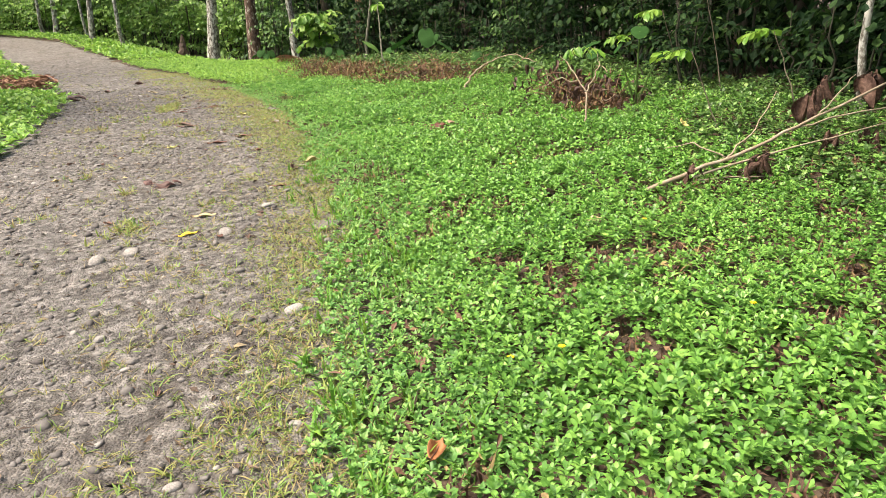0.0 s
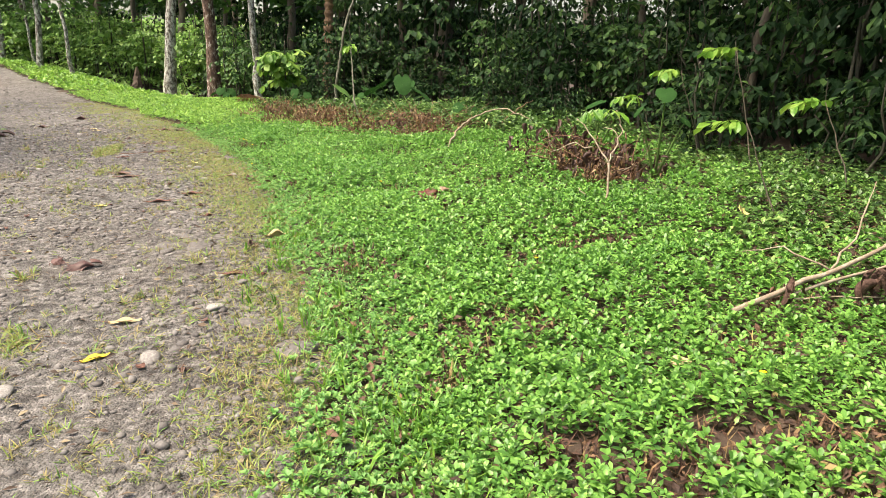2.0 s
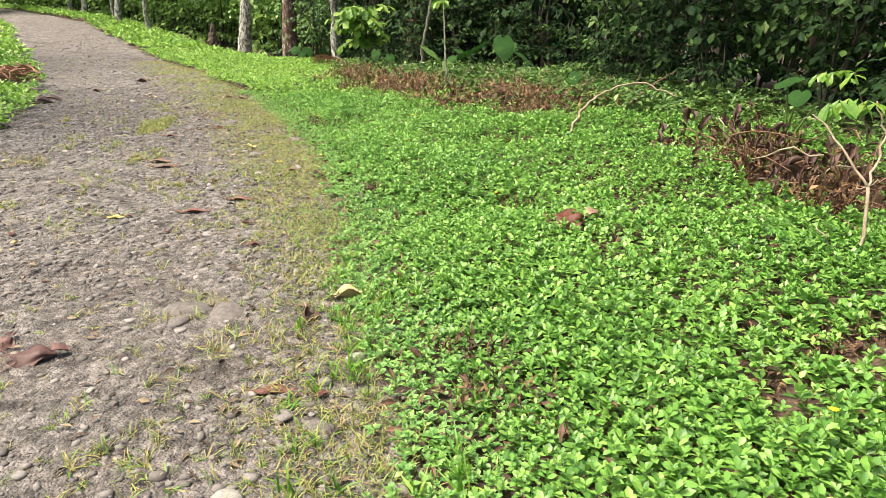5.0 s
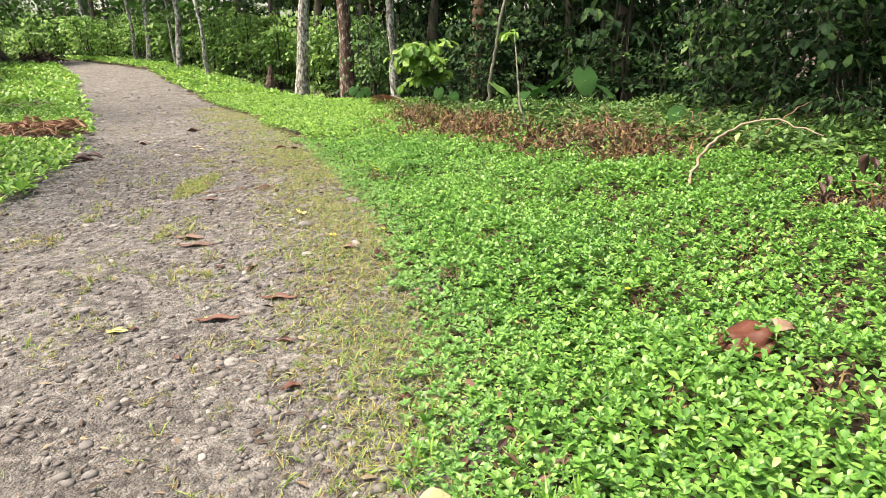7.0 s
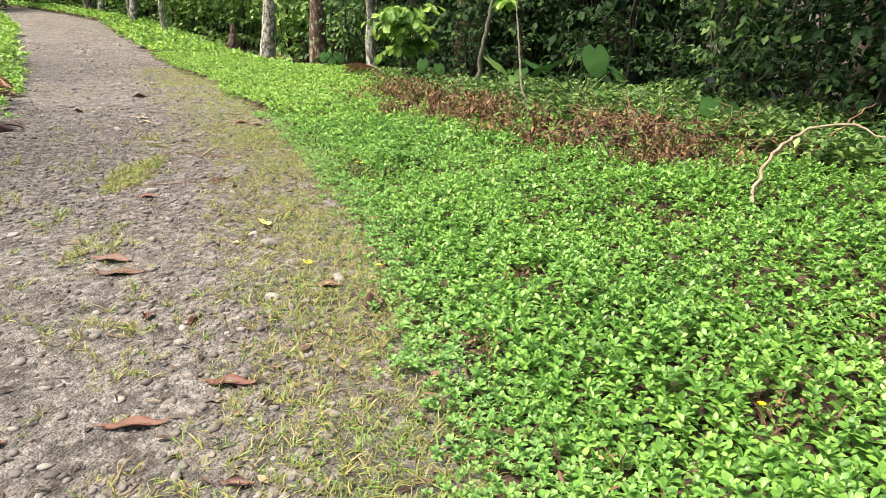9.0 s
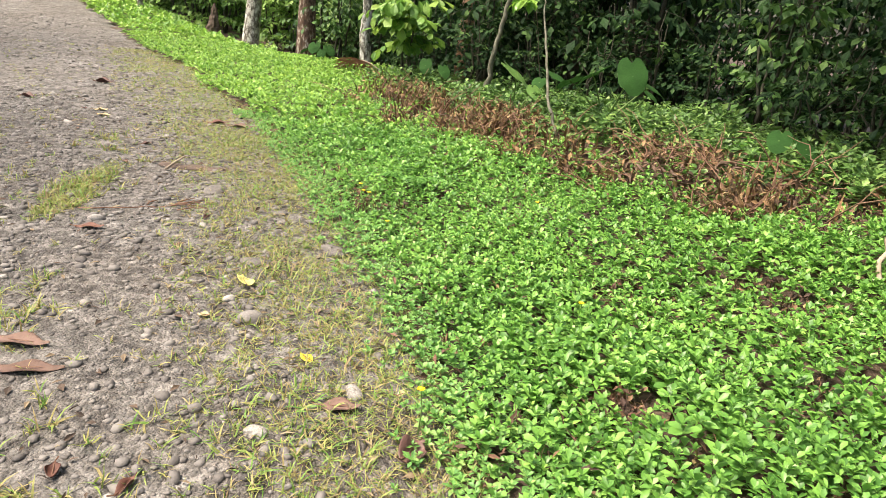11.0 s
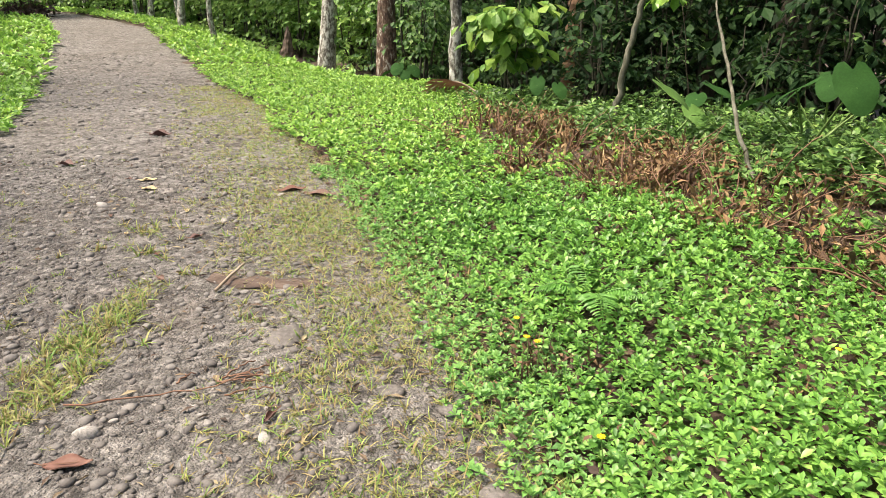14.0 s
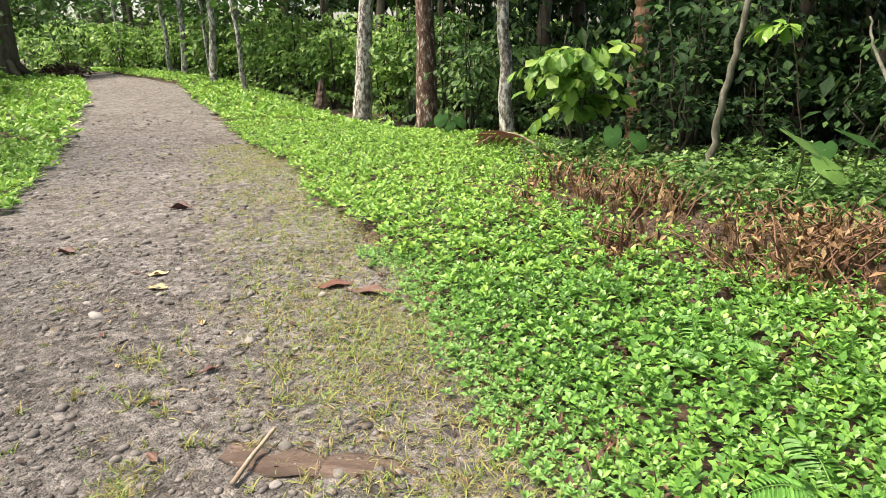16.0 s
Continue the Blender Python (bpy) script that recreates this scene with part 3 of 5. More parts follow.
def cover():
    """The creeping daisy that carpets the verge."""
    out = []
    near = np.concatenate([scatter(-9, 6.3, 0.6, 19.5, 0.047), scatter(-1, 6.3, -5, 0.6, 0.1)])
    x, y = near[:, 0], near[:, 1]
    rag = 0.07 * wave(x, y, 2.4) + 0.05 * wave(x, y, 7)
    d = x - edge(y) + rag - 0.08
    start = np.interp(y, [0, 4.5, 6.5, 8, 14], [0.55, 0.5, 0.35, 0.24, 0.22])
    keep = (d > start * rng.uniform(0, 1, len(x)) ** 0.6) & (x < forest_edge(y) + 0.25)
    thin = bareness(x, y, d)
    keep &= rng.uniform(0, 1, len(x)) < np.where(thin > 0.64, 0.2, np.where(thin > 0.46, 0.6, 1.0)) * np.where(d < 0.35, 0.7, 1)
    b = near_line(near, BROWN_LINE) + 0.25 * wave(x, y, 3)
    keep &= rng.uniform(0, 1, len(x)) < smooth(0.2, 0.85, b) * 0.7 + 0.3
    b2 = near_line(near, BROWN_MORE) + 0.2 * wave(x, y, 3)
    keep &= rng.uniform(0, 1, len(x)) < smooth(0.25, 0.7, b2) * 0.88 + 0.12
    shade = smooth(-0.3, 1.6, forest_edge(y) - x)
    keep &= rng.uniform(0, 1, len(x)) < 0.35 + 0.65 * shade
    keep &= rng.uniform(0, 1, len(x)) < 1 - 0.85 * shaded(x, y)
    keep &= (x < edge(y) + 1.6) | (rng.uniform(0, 1, len(x)) < 0.88)
    keep &= rng.uniform(0, 1, len(x)) < np.interp(y, [3, 6, 9], [1, 0.92, 0.85])
    keep &= rng.uniform(0, 1, len(x)) < 1 - smooth(14.5, 19.5, y)
    p = near[keep]
    size = np.where(p[:, 1] > 0.6, 1, 1.9) * np.interp(p[:, 1], [3, 6, 9], [1.0, 1.12, 1.24]) * (0.040 + 0.007 * wave(p[:, 0], p[:, 1], 0.9)) * rng.uniform(0.75, 1.25, len(p)) * np.clip(0.65 + (p[:, 0] - edge(p[:, 1])) * 0.35, 0.65, 1.0)
    tall = np.clip(0.11 + 0.05 * wave(p[:, 0], p[:, 1], 1.7) + rng.normal(0, 0.03, len(p)), 0.03, 0.22) * np.clip(0.4 + (p[:, 0] - edge(p[:, 1])) * 0.55, 0.4, 1.0)
    close = (p[:, 1] < 13.5) & (p[:, 0] < edge(p[:, 1]) + 1.6) | (p[:, 1] < 5.5) & (p[:, 1] > 1.2)
    out.append(rosettes(p[close], size[close], tall[close], 12, (LEAF8, LEAF8_F)))
    out.append(rosettes(p[~close], size[~close] * 1.2, tall[~close], 8, (LEAF5, LEAF5_F)))
    v, g = joined(out)
    tagged(solid("creeping_daisy", mesh_np("creeping_daisy", v, g, True), COVER), "dense carpet of bright green creeping daisy leaves", "ground cover", kind="stuff")
    # Farther plants and the left verge use the copy with sunlight painted in.
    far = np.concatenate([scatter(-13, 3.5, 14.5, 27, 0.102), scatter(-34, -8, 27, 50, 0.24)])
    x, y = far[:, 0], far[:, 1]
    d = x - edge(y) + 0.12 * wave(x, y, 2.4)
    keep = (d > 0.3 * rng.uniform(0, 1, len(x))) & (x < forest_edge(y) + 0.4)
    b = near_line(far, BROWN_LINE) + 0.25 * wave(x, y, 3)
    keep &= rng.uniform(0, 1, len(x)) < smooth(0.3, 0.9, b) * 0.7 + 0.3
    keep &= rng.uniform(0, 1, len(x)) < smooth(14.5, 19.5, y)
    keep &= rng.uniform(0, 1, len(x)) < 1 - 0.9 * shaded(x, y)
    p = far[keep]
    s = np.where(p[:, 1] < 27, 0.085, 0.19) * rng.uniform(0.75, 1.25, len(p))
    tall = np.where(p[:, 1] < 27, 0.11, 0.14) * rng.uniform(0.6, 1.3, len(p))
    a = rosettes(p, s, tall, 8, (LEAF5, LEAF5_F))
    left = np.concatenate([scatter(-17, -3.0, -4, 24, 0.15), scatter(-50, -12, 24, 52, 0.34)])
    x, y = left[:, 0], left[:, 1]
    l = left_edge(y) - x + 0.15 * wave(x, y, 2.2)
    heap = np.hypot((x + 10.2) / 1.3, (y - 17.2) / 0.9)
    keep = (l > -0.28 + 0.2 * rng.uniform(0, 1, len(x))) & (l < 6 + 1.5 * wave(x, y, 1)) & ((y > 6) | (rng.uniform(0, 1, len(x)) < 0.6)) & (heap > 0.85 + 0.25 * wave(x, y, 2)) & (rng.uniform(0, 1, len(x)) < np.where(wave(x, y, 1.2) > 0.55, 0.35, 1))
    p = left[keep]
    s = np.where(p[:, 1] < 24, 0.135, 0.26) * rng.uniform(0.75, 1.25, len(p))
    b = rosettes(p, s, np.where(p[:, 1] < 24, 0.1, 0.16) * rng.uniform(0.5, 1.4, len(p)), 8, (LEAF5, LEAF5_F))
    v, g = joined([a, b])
    tagged(solid("verge_creeper", mesh_np("verge_creeper", v, g), COVER_FAR_LIT), "creeper covering both verges of the track, brightened yellow-green as sunlit", "ground cover", kind="stuff")


def low_creeper():
    """The flat fine-leaved fringe between the daisy and the track."""
    p = scatter(-9, 1.5, 1.0, 17, 0.042)
    x, y = p[:, 0], p[:, 1]
    d = x - edge(y) + 0.08 * wave(x, y, 2.4) + 0.05 * wave(x, y, 7)
    keep = (d > -0.22 * rng.uniform(0, 1, len(x)) ** 3) & (d < 0.9) & (rng.uniform(0, 1, len(x)) < 1.0 - smooth(0.4, 0.9, d))
    p = p[keep]
    v, g = rosettes(p, 0.034 * rng.uniform(0.7, 1.4, len(p)), 0.028 * rng.uniform(0.4, 1.6, len(p)), 8, (LEAF5, LEAF5_F))
    tagged(solid("low_creeper", mesh_np("low_creeper", v, g), FINE), "flat fine-leaved green creeper fringing the gravel", "ground cover", kind="stuff")


def tufts(p, blades, size, spread, z=None):
    n = len(p)
    z = road_height(p[:, 0], p[:, 1]) if z is None else z
    chunks = []
    for i in range(blades):
        o = np.stack([p[:, 0] + rng.normal(0, 0.012, n), p[:, 1] + rng.normal(0, 0.012, n), z], 1)
        chunks.append(leaves(o, rng.uniform(0, 6.28, n), np.clip(rng.normal(spread, 0.35, n), 0.02, 1.5), size * rng.uniform(0.6, 1.4, n), rng.uniform(0.6, 1.2, n), rng.normal(0, 0.4, n), (BLADE, BLADE_F)))
    return joined(chunks)


def grasses():
    p = np.concatenate([scatter(-9, 1.5, 1.6, 16, 0.04), scatter(-16, -3, 16, 24, 0.06)])
    x, y = p[:, 0], p[:, 1]
    u = (x - gravel_edge(y)) / np.maximum(edge(y) - gravel_edge(y), 0.2)
    dens = np.where((u > -0.5) & (u < 1.2), 0.12 + 0.88 * smooth(-0.5, 0.5, u), 0)
    dens = dens * np.clip(1.0 + 0.5 * wave(x, y, 2.3), 0.3, 1)
    mid = np.exp(-((x - (0.42 * left_edge(y) + 0.58 * gravel_edge(y))) / 0.22) ** 2)
    patches = np.clip(wave(x, y, 1.5) - 0.4, 0, 1) * 0.4
    dens = np.maximum(dens, np.where((x > left_edge(y)) & (u < 0), mid * patches + np.clip(wave(x, y, 3.1) - 0.7, 0, 1) * 0.5 + 0.02 + 0.22 * (1 - smooth(3, 10, y)) * smooth(-1.7, -0.1, x - gravel_edge(y)), 0))
    tuft = np.hypot((x + 4.9 + 0.28 * (y - 13.2)) / 0.16, (y - 13.2) / 0.85) < 1 + 0.35 * wave(x, y, 6)
    dens = np.where(tuft, 1.0, dens)
    q = p[rng.uniform(0, 1, len(p)) < dens * 0.95]
    v, g = tufts(q, 9, 0.046 * rng.uniform(0.6, 1.4, len(q)), 0.45)
    spots = [(-4.92, 13.2, 0.07, 0.35, 60), (-4.7, 12.6, 0.07, 0.25, 40), (-2.2, 5.25, 0.1, 0.15, 40), (-4.0, 10.9, 0.12, 0.2, 30), (-3.1, 9.9, 0.15, 0.2, 24), (-5.6, 14.6, 0.12, 0.3, 30)]
    for k in range(26):
        yy = rng.uniform(2, 16)
        spots.append((rng.uniform(left_edge(yy) + 0.3, gravel_edge(yy)), yy, 0.08, 0.1, 7))
    q = np.concatenate([rng.normal((a, b), (c, d), (n, 2)) for a, b, c, d, n in spots])
    v2, g2 = tufts(q, 10, 0.07 * rng.uniform(0.6, 1.3, len(q)), 0.6)
    v, g = joined([(v, g), (v2, g2)])
    tagged(solid("dry_grass", mesh_np("dry_grass", v, g), GRASS), "short yellowing grass tufts creeping over the gravel", "grass", kind="stuff")
    q = np.concatenate([rng.normal((0.05, 4.25), (0.2, 0.35), (120, 2)), rng.normal((-0.45, 5.6), (0.12, 0.5), (60, 2)), rng.normal((-1.0, 7.2), (0.15, 0.6), (60, 2)), rng.normal((0.1, 2.4), (0.2, 0.4), (60, 2))])
    v, g = tufts(q, 9, 0.10 * rng.uniform(0.5, 1.3, len(q)), 0.9)
    tagged(solid("tall_grass", mesh_np("tall_grass", v, g), GREEN_GRASS), "thin upright green grass blades in the creeper", "grass", kind="stuff")


def litter():
    """Dead stems and brown leaves under the creeper."""
    p = scatter(-8, 5.2, 0.5, 18, 0.06)
    x, y = p[:, 0], p[:, 1]
    keep = (x > edge(y)) & (x < forest_edge(y) + 2.5) & (rng.uniform(0, 1, len(x)) < 0.6)
    p = p[keep]
    n = len(p)
    o = np.stack([p[:, 0], p[:, 1], height(p[:, 0], p[:, 1]) + rng.uniform(0.005, 0.05, n)], 1)
    v, g = leaves(o, rng.uniform(0, 6.28, n), rng.normal(0.15, 0.35, n), rng.uniform(0.03, 0.10, n), rng.uniform(0.12, 0.9, n), rng.normal(0, 0.6, n), (LEAF5, LEAF5_F))
    tagged(solid("leaf_litter", mesh_np("leaf_litter", v, g), DEAD_DARK), "brown dead leaves lying on the earth between plants", "leaf litter", kind="stuff")


def road_debris():
    """Straws, leaf scraps and bark crumbs trodden into the gravel."""
    p = np.concatenate([scatter(-9, 0.8, 1, 17, 0.06), scatter(-16, -5, 17, 26, 0.12)])
    x, y = p[:, 0], p[:, 1]
    on = (x > left_edge(y) + 0.1) & (x < edge(y) + 0.05)
    dens = 0.22 + 0.3 * smooth(-0.9, 0.2, x - gravel_edge(y)) + 0.18 * np.clip(wave(x, y, 1.8), -0.6, 1)
    p = p[on & (rng.uniform(0, 1, len(x)) < dens)]
    n = len(p)
    o = np.stack([p[:, 0], p[:, 1], road_height(p[:, 0], p[:, 1]) + rng.uniform(0.004, 0.014, n)], 1)
    v, g = leaves(o, rng.uniform(0, 6.28, n), rng.normal(0.05, 0.15, n), rng.uniform(0.02, 0.075, n), rng.uniform(0.15, 0.9, n), rng.normal(0, 0.4, n), (LEAF5, LEAF5_F))
    tagged(solid("road_debris", mesh_np("road_debris", v, g), DEBRIS), "brown straws and leaf scraps trodden into the gravel", "leaf litter", kind="stuff")


DEBRIS = leaf_material("trodden_scrap", [(0.0, (0.03, 0.02, 0.015)), (0.5, (0.085, 0.055, 0.04)), (0.85, (0.19, 0.14, 0.09)), (1.0, (0.30, 0.25, 0.16))], rough=0.8, thin=0.0, patch=0.3)


def dead_brush():
    p = np.concatenate([scatter(-5, 2, 12.8, 20.5, 0.085), scatter(1, 4, 8.4, 12.5, 0.11)])
    b = np.minimum(near_line(p, BROWN_LINE), near_line(p, BROWN_MORE) + 0.25) + 0.25 * wave(p[:, 0], p[:, 1], 3)
    patch = smooth(0.0, 0.4, wave(p[:, 0] + 3, p[:, 1], 2.1)) * (1 - 0.5 * smooth(17, 19, p[:, 1]))
    p = p[(b < 0.75) & (rng.uniform(0, 1, len(p)) < 0.06 + 0.8 * patch)]
    n = len(p)
    b0 = np.minimum(near_line(p, BROWN_LINE), near_line(p, BROWN_MORE) + 0.25)
    z = height(p[:, 0], p[:, 1])
    chunks = []
    for i in range(11):
        o = np.stack([p[:, 0] + rng.normal(0, 0.05, n), p[:, 1] + rng.normal(0, 0.05, n), z + rng.uniform(0.03, 0.40, n) * np.clip(1.2 - b0 * 0.9, 0.3, 1)], 1)
        chunks.append(leaves(o, rng.uniform(0, 6.28, n), rng.normal(0.25, 0.8, n), rng.uniform(0.03, 0.105, n), rng.uniform(0.3, 0.9, n), rng.normal(0, 0.8, n), (LEAF5, LEAF5_F)))
    for i in range(3):
        o = np.stack([p[:, 0] + rng.normal(0, 0.06, n), p[:, 1] + rng.normal(0, 0.06, n), z], 1)
        chunks.append(leaves(o, rng.uniform(0, 6.28, n), np.clip(rng.normal(1.2, 0.3, n), 0.5, 1.57), rng.uniform(0.12, 0.4, n) * np.clip(1.2 - b0 * 0.9, 0.3, 1), rng.uniform(0.8, 1.4, n), rng.normal(0, 0.5, n), (BLADE, BLADE_F)))
    v, g = joined(chunks)
    tagged(solid("dead_brush", mesh_np("dead_brush", v, g), DEAD), "rust-brown withered ferns and leaves along the forest edge", "dead plants", kind="stuff")
    chunks = []
    for i in range(260):
        q = p[rng.integers(n)]
        a = rng.uniform(0, 6.28)
        L = rng.uniform(0.2, 0.7)
        z0 = float(height(q[0], q[1]))
        chunks.append(tube(bend((q[0], q[1], z0 + 0.03), (q[0] + L * math.cos(a), q[1] + L * math.sin(a), z0 + rng.uniform(0.05, 0.55)), 5, rng.uniform(0, 0.1), 0.02, i), (0.008, 0.003), 4))
    v, g = joined(chunks)
    tagged(solid("brush_twigs", mesh_np("brush_twigs", v, g), DARKTWIG), "tangle of thin dead brown twigs", "dead plants", kind="stuff")


# ---- stones ----
ICO_V, ICO_F = None, None


def stone_meshes(n=8):
    global ICO_V, ICO_F
    bm = bmesh.new()
    bmesh.ops.create_icosphere(bm, subdivisions=1, radius=1)
    ICO_V = np.array([v.co[:] for v in bm.verts])
    ICO_F = np.array([[v.index for v in f.verts] for f in bm.faces])
    bm.free()
    bm = bmesh.new()
    bmesh.ops.create_icosphere(bm, subdivisions=2, radius=1)
    V2, F2 = np.array([v.co[:] for v in bm.verts]), np.array([[v.index for v in f.verts] for f in bm.faces])
    bm.free()
    out = []
    for i in range(n):
        dirs = rng.normal(0, 1, (7, 3))
        dirs /= np.linalg.norm(dirs, axis=1)[:, None]
        cut = rng.uniform(0.6, 0.9, 7)
        v = V2.copy()
        for d, c in zip(dirs, cut):
            over = np.maximum(v @ d - c, 0)
            v -= over[:, None] * d
        v *= np.array([1, rng.uniform(0.6, 0.95), rng.uniform(0.4, 0.65)])
        me = mesh_np("stone", v, [F2], True)
        me.materials.append(STONE)
        out.append(me)
    flat = []
    for me in out[:4]:
        f = me.copy()
        f.transform(Matrix.Diagonal((1, 1, 0.6, 1)))
        f.materials.clear()
        f.materials.append(SLATE)
        flat.append(f)
    return out, flat


def gravel():
    """The small crushed stone, too many to pick apart."""
    p = np.concatenate([scatter(-9, 0.6, 1.6, 17, 0.046), scatter(-19, -5, 17, 30, 0.13)])
    x, y = p[:, 0], p[:, 1]
    dens = np.where((x > left_edge(y) + 0.05) & (x < gravel_edge(y) + 0.3), np.clip(0.62 + 0.5 * wave(x, y, 1.1), 0.2, 1), 0)
    dens = dens + np.where((x > gravel_edge(y)) & (x < edge(y) + 0.1), 0.15, 0)
    p = p[rng.uniform(0, 1, len(p)) < dens]
    n = len(p)
    s = np.where(p[:, 1] < 17, 1, 1.5) * np.clip(rng.lognormal(-4.4, 0.55, n), 0.004, 0.04)
    jag = ICO_V[None] * rng.uniform(0.65, 1.2, (n, len(ICO_V), 1))
    sc = np.stack([np.ones(n), rng.uniform(0.6, 1, n), rng.uniform(0.35, 0.7, n)], 1)
    jag = jag * sc[:, None] * s[:, None, None]
    a = rng.uniform(0, 6.28, n)
    c, si = np.cos(a)[:, None], np.sin(a)[:, None]
    V = np.stack([jag[..., 0] * c - jag[..., 1] * si, jag[..., 0] * si + jag[..., 1] * c, jag[..., 2]], -1)
    z = road_height(p[:, 0], p[:, 1]) + s * 0.05
    V += np.stack([p[:, 0], p[:, 1], z], 1)[:, None]
    F = (ICO_F[None] + (np.arange(n) * len(ICO_V))[:, None, None]).reshape(-1, 3)
    ob = solid("loose_gravel", mesh_np("loose_gravel", V.reshape(-1, 3), [F], True), STONE, ROAD_OB)
    tagged(ob, "loose grey crushed stone", kind="stuff")


def stones():
    meshes, flat = stone_meshes()
    gravel()
    placed = [(-1.18, 3.08, .035), (-2.05, 4.5, .07), (-0.28, 2.5, .03), (-1.32, 5.0, .07), (-2.35, 8.5, .05), (-3.69, 12.49, .04), (-3.72, 12.54, .035), (-8.0, 17.5, .09), (-5.15, 15.07, .05),
              (-1.95, 7.24, .17), (-1.72, 7.2, .16), (-.9, 5.53, .12), (-.62, 5.12, .17), (-.82, 7.07, .1), (-2.27, 10.62, .06), (-3.14, 11.91, .1), (-2.74, 12.32, .13), (-3.93, 13.3, .14), (-2.98, 12.83, .1), (-1.95, 7.1, .1), (-1.2, 5.75, .07), (-1.0, 6.2, .08), (-2.9, 11.2, .07), (-3.3, 12.9, .08)]
    while len(placed) < 290:
        y = 1.6 + 16 * rng.uniform() ** 1.2
        x = rng.uniform(left_edge(y) + 0.15, gravel_edge(y) + 0.45)
        placed.append((x, y, float(np.clip(rng.lognormal(-3.75, 0.4), 0.016, 0.065))))
    for i, (x, y, s) in enumerate(placed):
        ob = new("stone", meshes[i % len(meshes)] if s < 0.075 else flat[i % 4])
        ob.matrix_world = Matrix.Translation((x, y, rest(x, y) + s * (0.08 if s < 0.075 else -0.12))) @ pose(0, 0, 0, rng.uniform(-12, 12), rng.uniform(-12, 12), rng.uniform(0, 360)) @ Matrix.Scale(s, 4)
        ob.parent = ROAD_OB


# ---- plants of the forest ----
def twig_leaves(start, way, length, count, size, droop, shape=(LEAF8, LEAF8_F), wide=1.0):
    """Leaves set in two rows along an arching twig."""
    s = np.linspace(0.15, 1, count)
    sag = -0.35 * length * s ** 2
    o = np.asarray(start)[None] + np.asarray(way)[None] * (s * length)[:, None]
    o[:, 2] += sag
    yaw = math.atan2(way[1], way[0]) + np.where(np.arange(count) % 2, 1, -1) * rng.uniform(0.5, 1.2, count)
    return leaves(o, yaw, rng.normal(-droop, 0.3, count), size * rng.uniform(0.65, 1.2, count), wide * rng.uniform(0.8, 1.2, count), rng.normal(0, 0.4, count), shape)


def shrub(name, tall, radius, twigs, per_twig, size, leaf, label, category="shrub", stems=4, shape=(LEAF5, LEAF5_F), droop=0.45, wide=1.1, low=0.1):
    """A leafy bush: stems, and twigs hung with leaves."""
    ob = holder(name, label=label, category=category)
    green = []
    for i in range(stems):
        a = rng.uniform(0, 6.28)
        r = radius * rng.uniform(0.1, 0.5)
        top = np.array([r * math.cos(a), r * math.sin(a), tall * rng.uniform(0.75, 1)])
        P = bend((0.1 * math.cos(a), 0.1 * math.sin(a), -0.1), top, 7, 0, 0.04, i)
        wood = [tube(P, (0.014 + 0.008 * tall, 0.005), 4)]
        for k in range(twigs // stems):
            t = rng.uniform(low, 1)
            s = P[int(t * 6)]
            b = rng.uniform(0, 6.28)
            way = np.array([math.cos(b), math.sin(b), rng.uniform(-0.1, 0.75)])
            way /= np.linalg.norm(way)
            L = radius * rng.uniform(0.35, 0.95)
            green.append(twig_leaves(s, way, L, per_twig, size, droop, shape, wide))
            if k % 5 == 0:
                s2 = np.linspace(0, 1, 3)[:, None]
                Q = s[None] + way[None] * s2 * L
                Q[:, 2:3] -= 0.35 * L * s2 ** 2
                wood.append(tube(Q, (0.006, 0.002), 3))
        v, g = joined(wood)
        solid("stem", mesh_np("stem", v, g, True), SHRUBSTEM, ob)
    v, g = joined(green)
    solid("foliage", mesh_np("foliage", v, g), leaf, ob)
    return ob


def tree(name, tall, girth, crown_base, crown_r, clumps, bark, label, lean=0.0, leaf=None, size=0.54):
    """A forest tree: tapered trunk, limbs, and a crown of many leaf clumps with gaps."""
    ob = holder(name, label=label, category="tree")
    P = bend((0, 0, -0.3), (lean, lean * 0.4, tall * 0.85), 16, 0, 0.035, int(tall * 10))
    flare = [girth * 1.5, girth * 1.12, girth, girth * 0.95, girth * 0.85, girth * 0.7, girth * 0.35]
    v, g = tube(P, flare, 12, 0.05, int(tall * 7))
    solid("trunk", mesh_np("trunk", v, g, True), bark, ob)
    green = []
    for i in range(7):
        t = rng.uniform(crown_base / tall, 0.95)
        s = P[min(15, int(t * 15 / 0.85))]
        a = i * 0.7 + rng.uniform(-0.5, 0.5)
        e = s + np.array([math.cos(a) * crown_r * rng.uniform(0.5, 0.95), math.sin(a) * crown_r * rng.uniform(0.5, 0.95), rng.uniform(0.3, 2.0)])
        B = bend(s, e, 6, 0.3, 0.08, i)
        v, g = tube(B, (girth * 0.35, girth * 0.08), 5)
        solid("limb", mesh_np("limb", v, g, True), bark, ob)
        for k in range(clumps // 7):
            c = B[rng.integers(2, 6)] + rng.normal(0, 0.55, 3) * np.array([1, 1, 0.7])
            m = 12
            o = c + rng.normal(0, 0.5, (m, 3)) * np.array([1, 1, 0.55])
            green.append(leaves(o, rng.uniform(0, 6.28, m), rng.normal(-0.3, 0.45, m), size * rng.uniform(0.6, 1.2, m), rng.uniform(1, 1.5, m), rng.normal(0, 0.4, m), (LEAF5, LEAF5_F)))
    v, g = joined(green)
    solid("crown", mesh_np("crown", v, g), leaf or CANOPY, ob)
    return ob


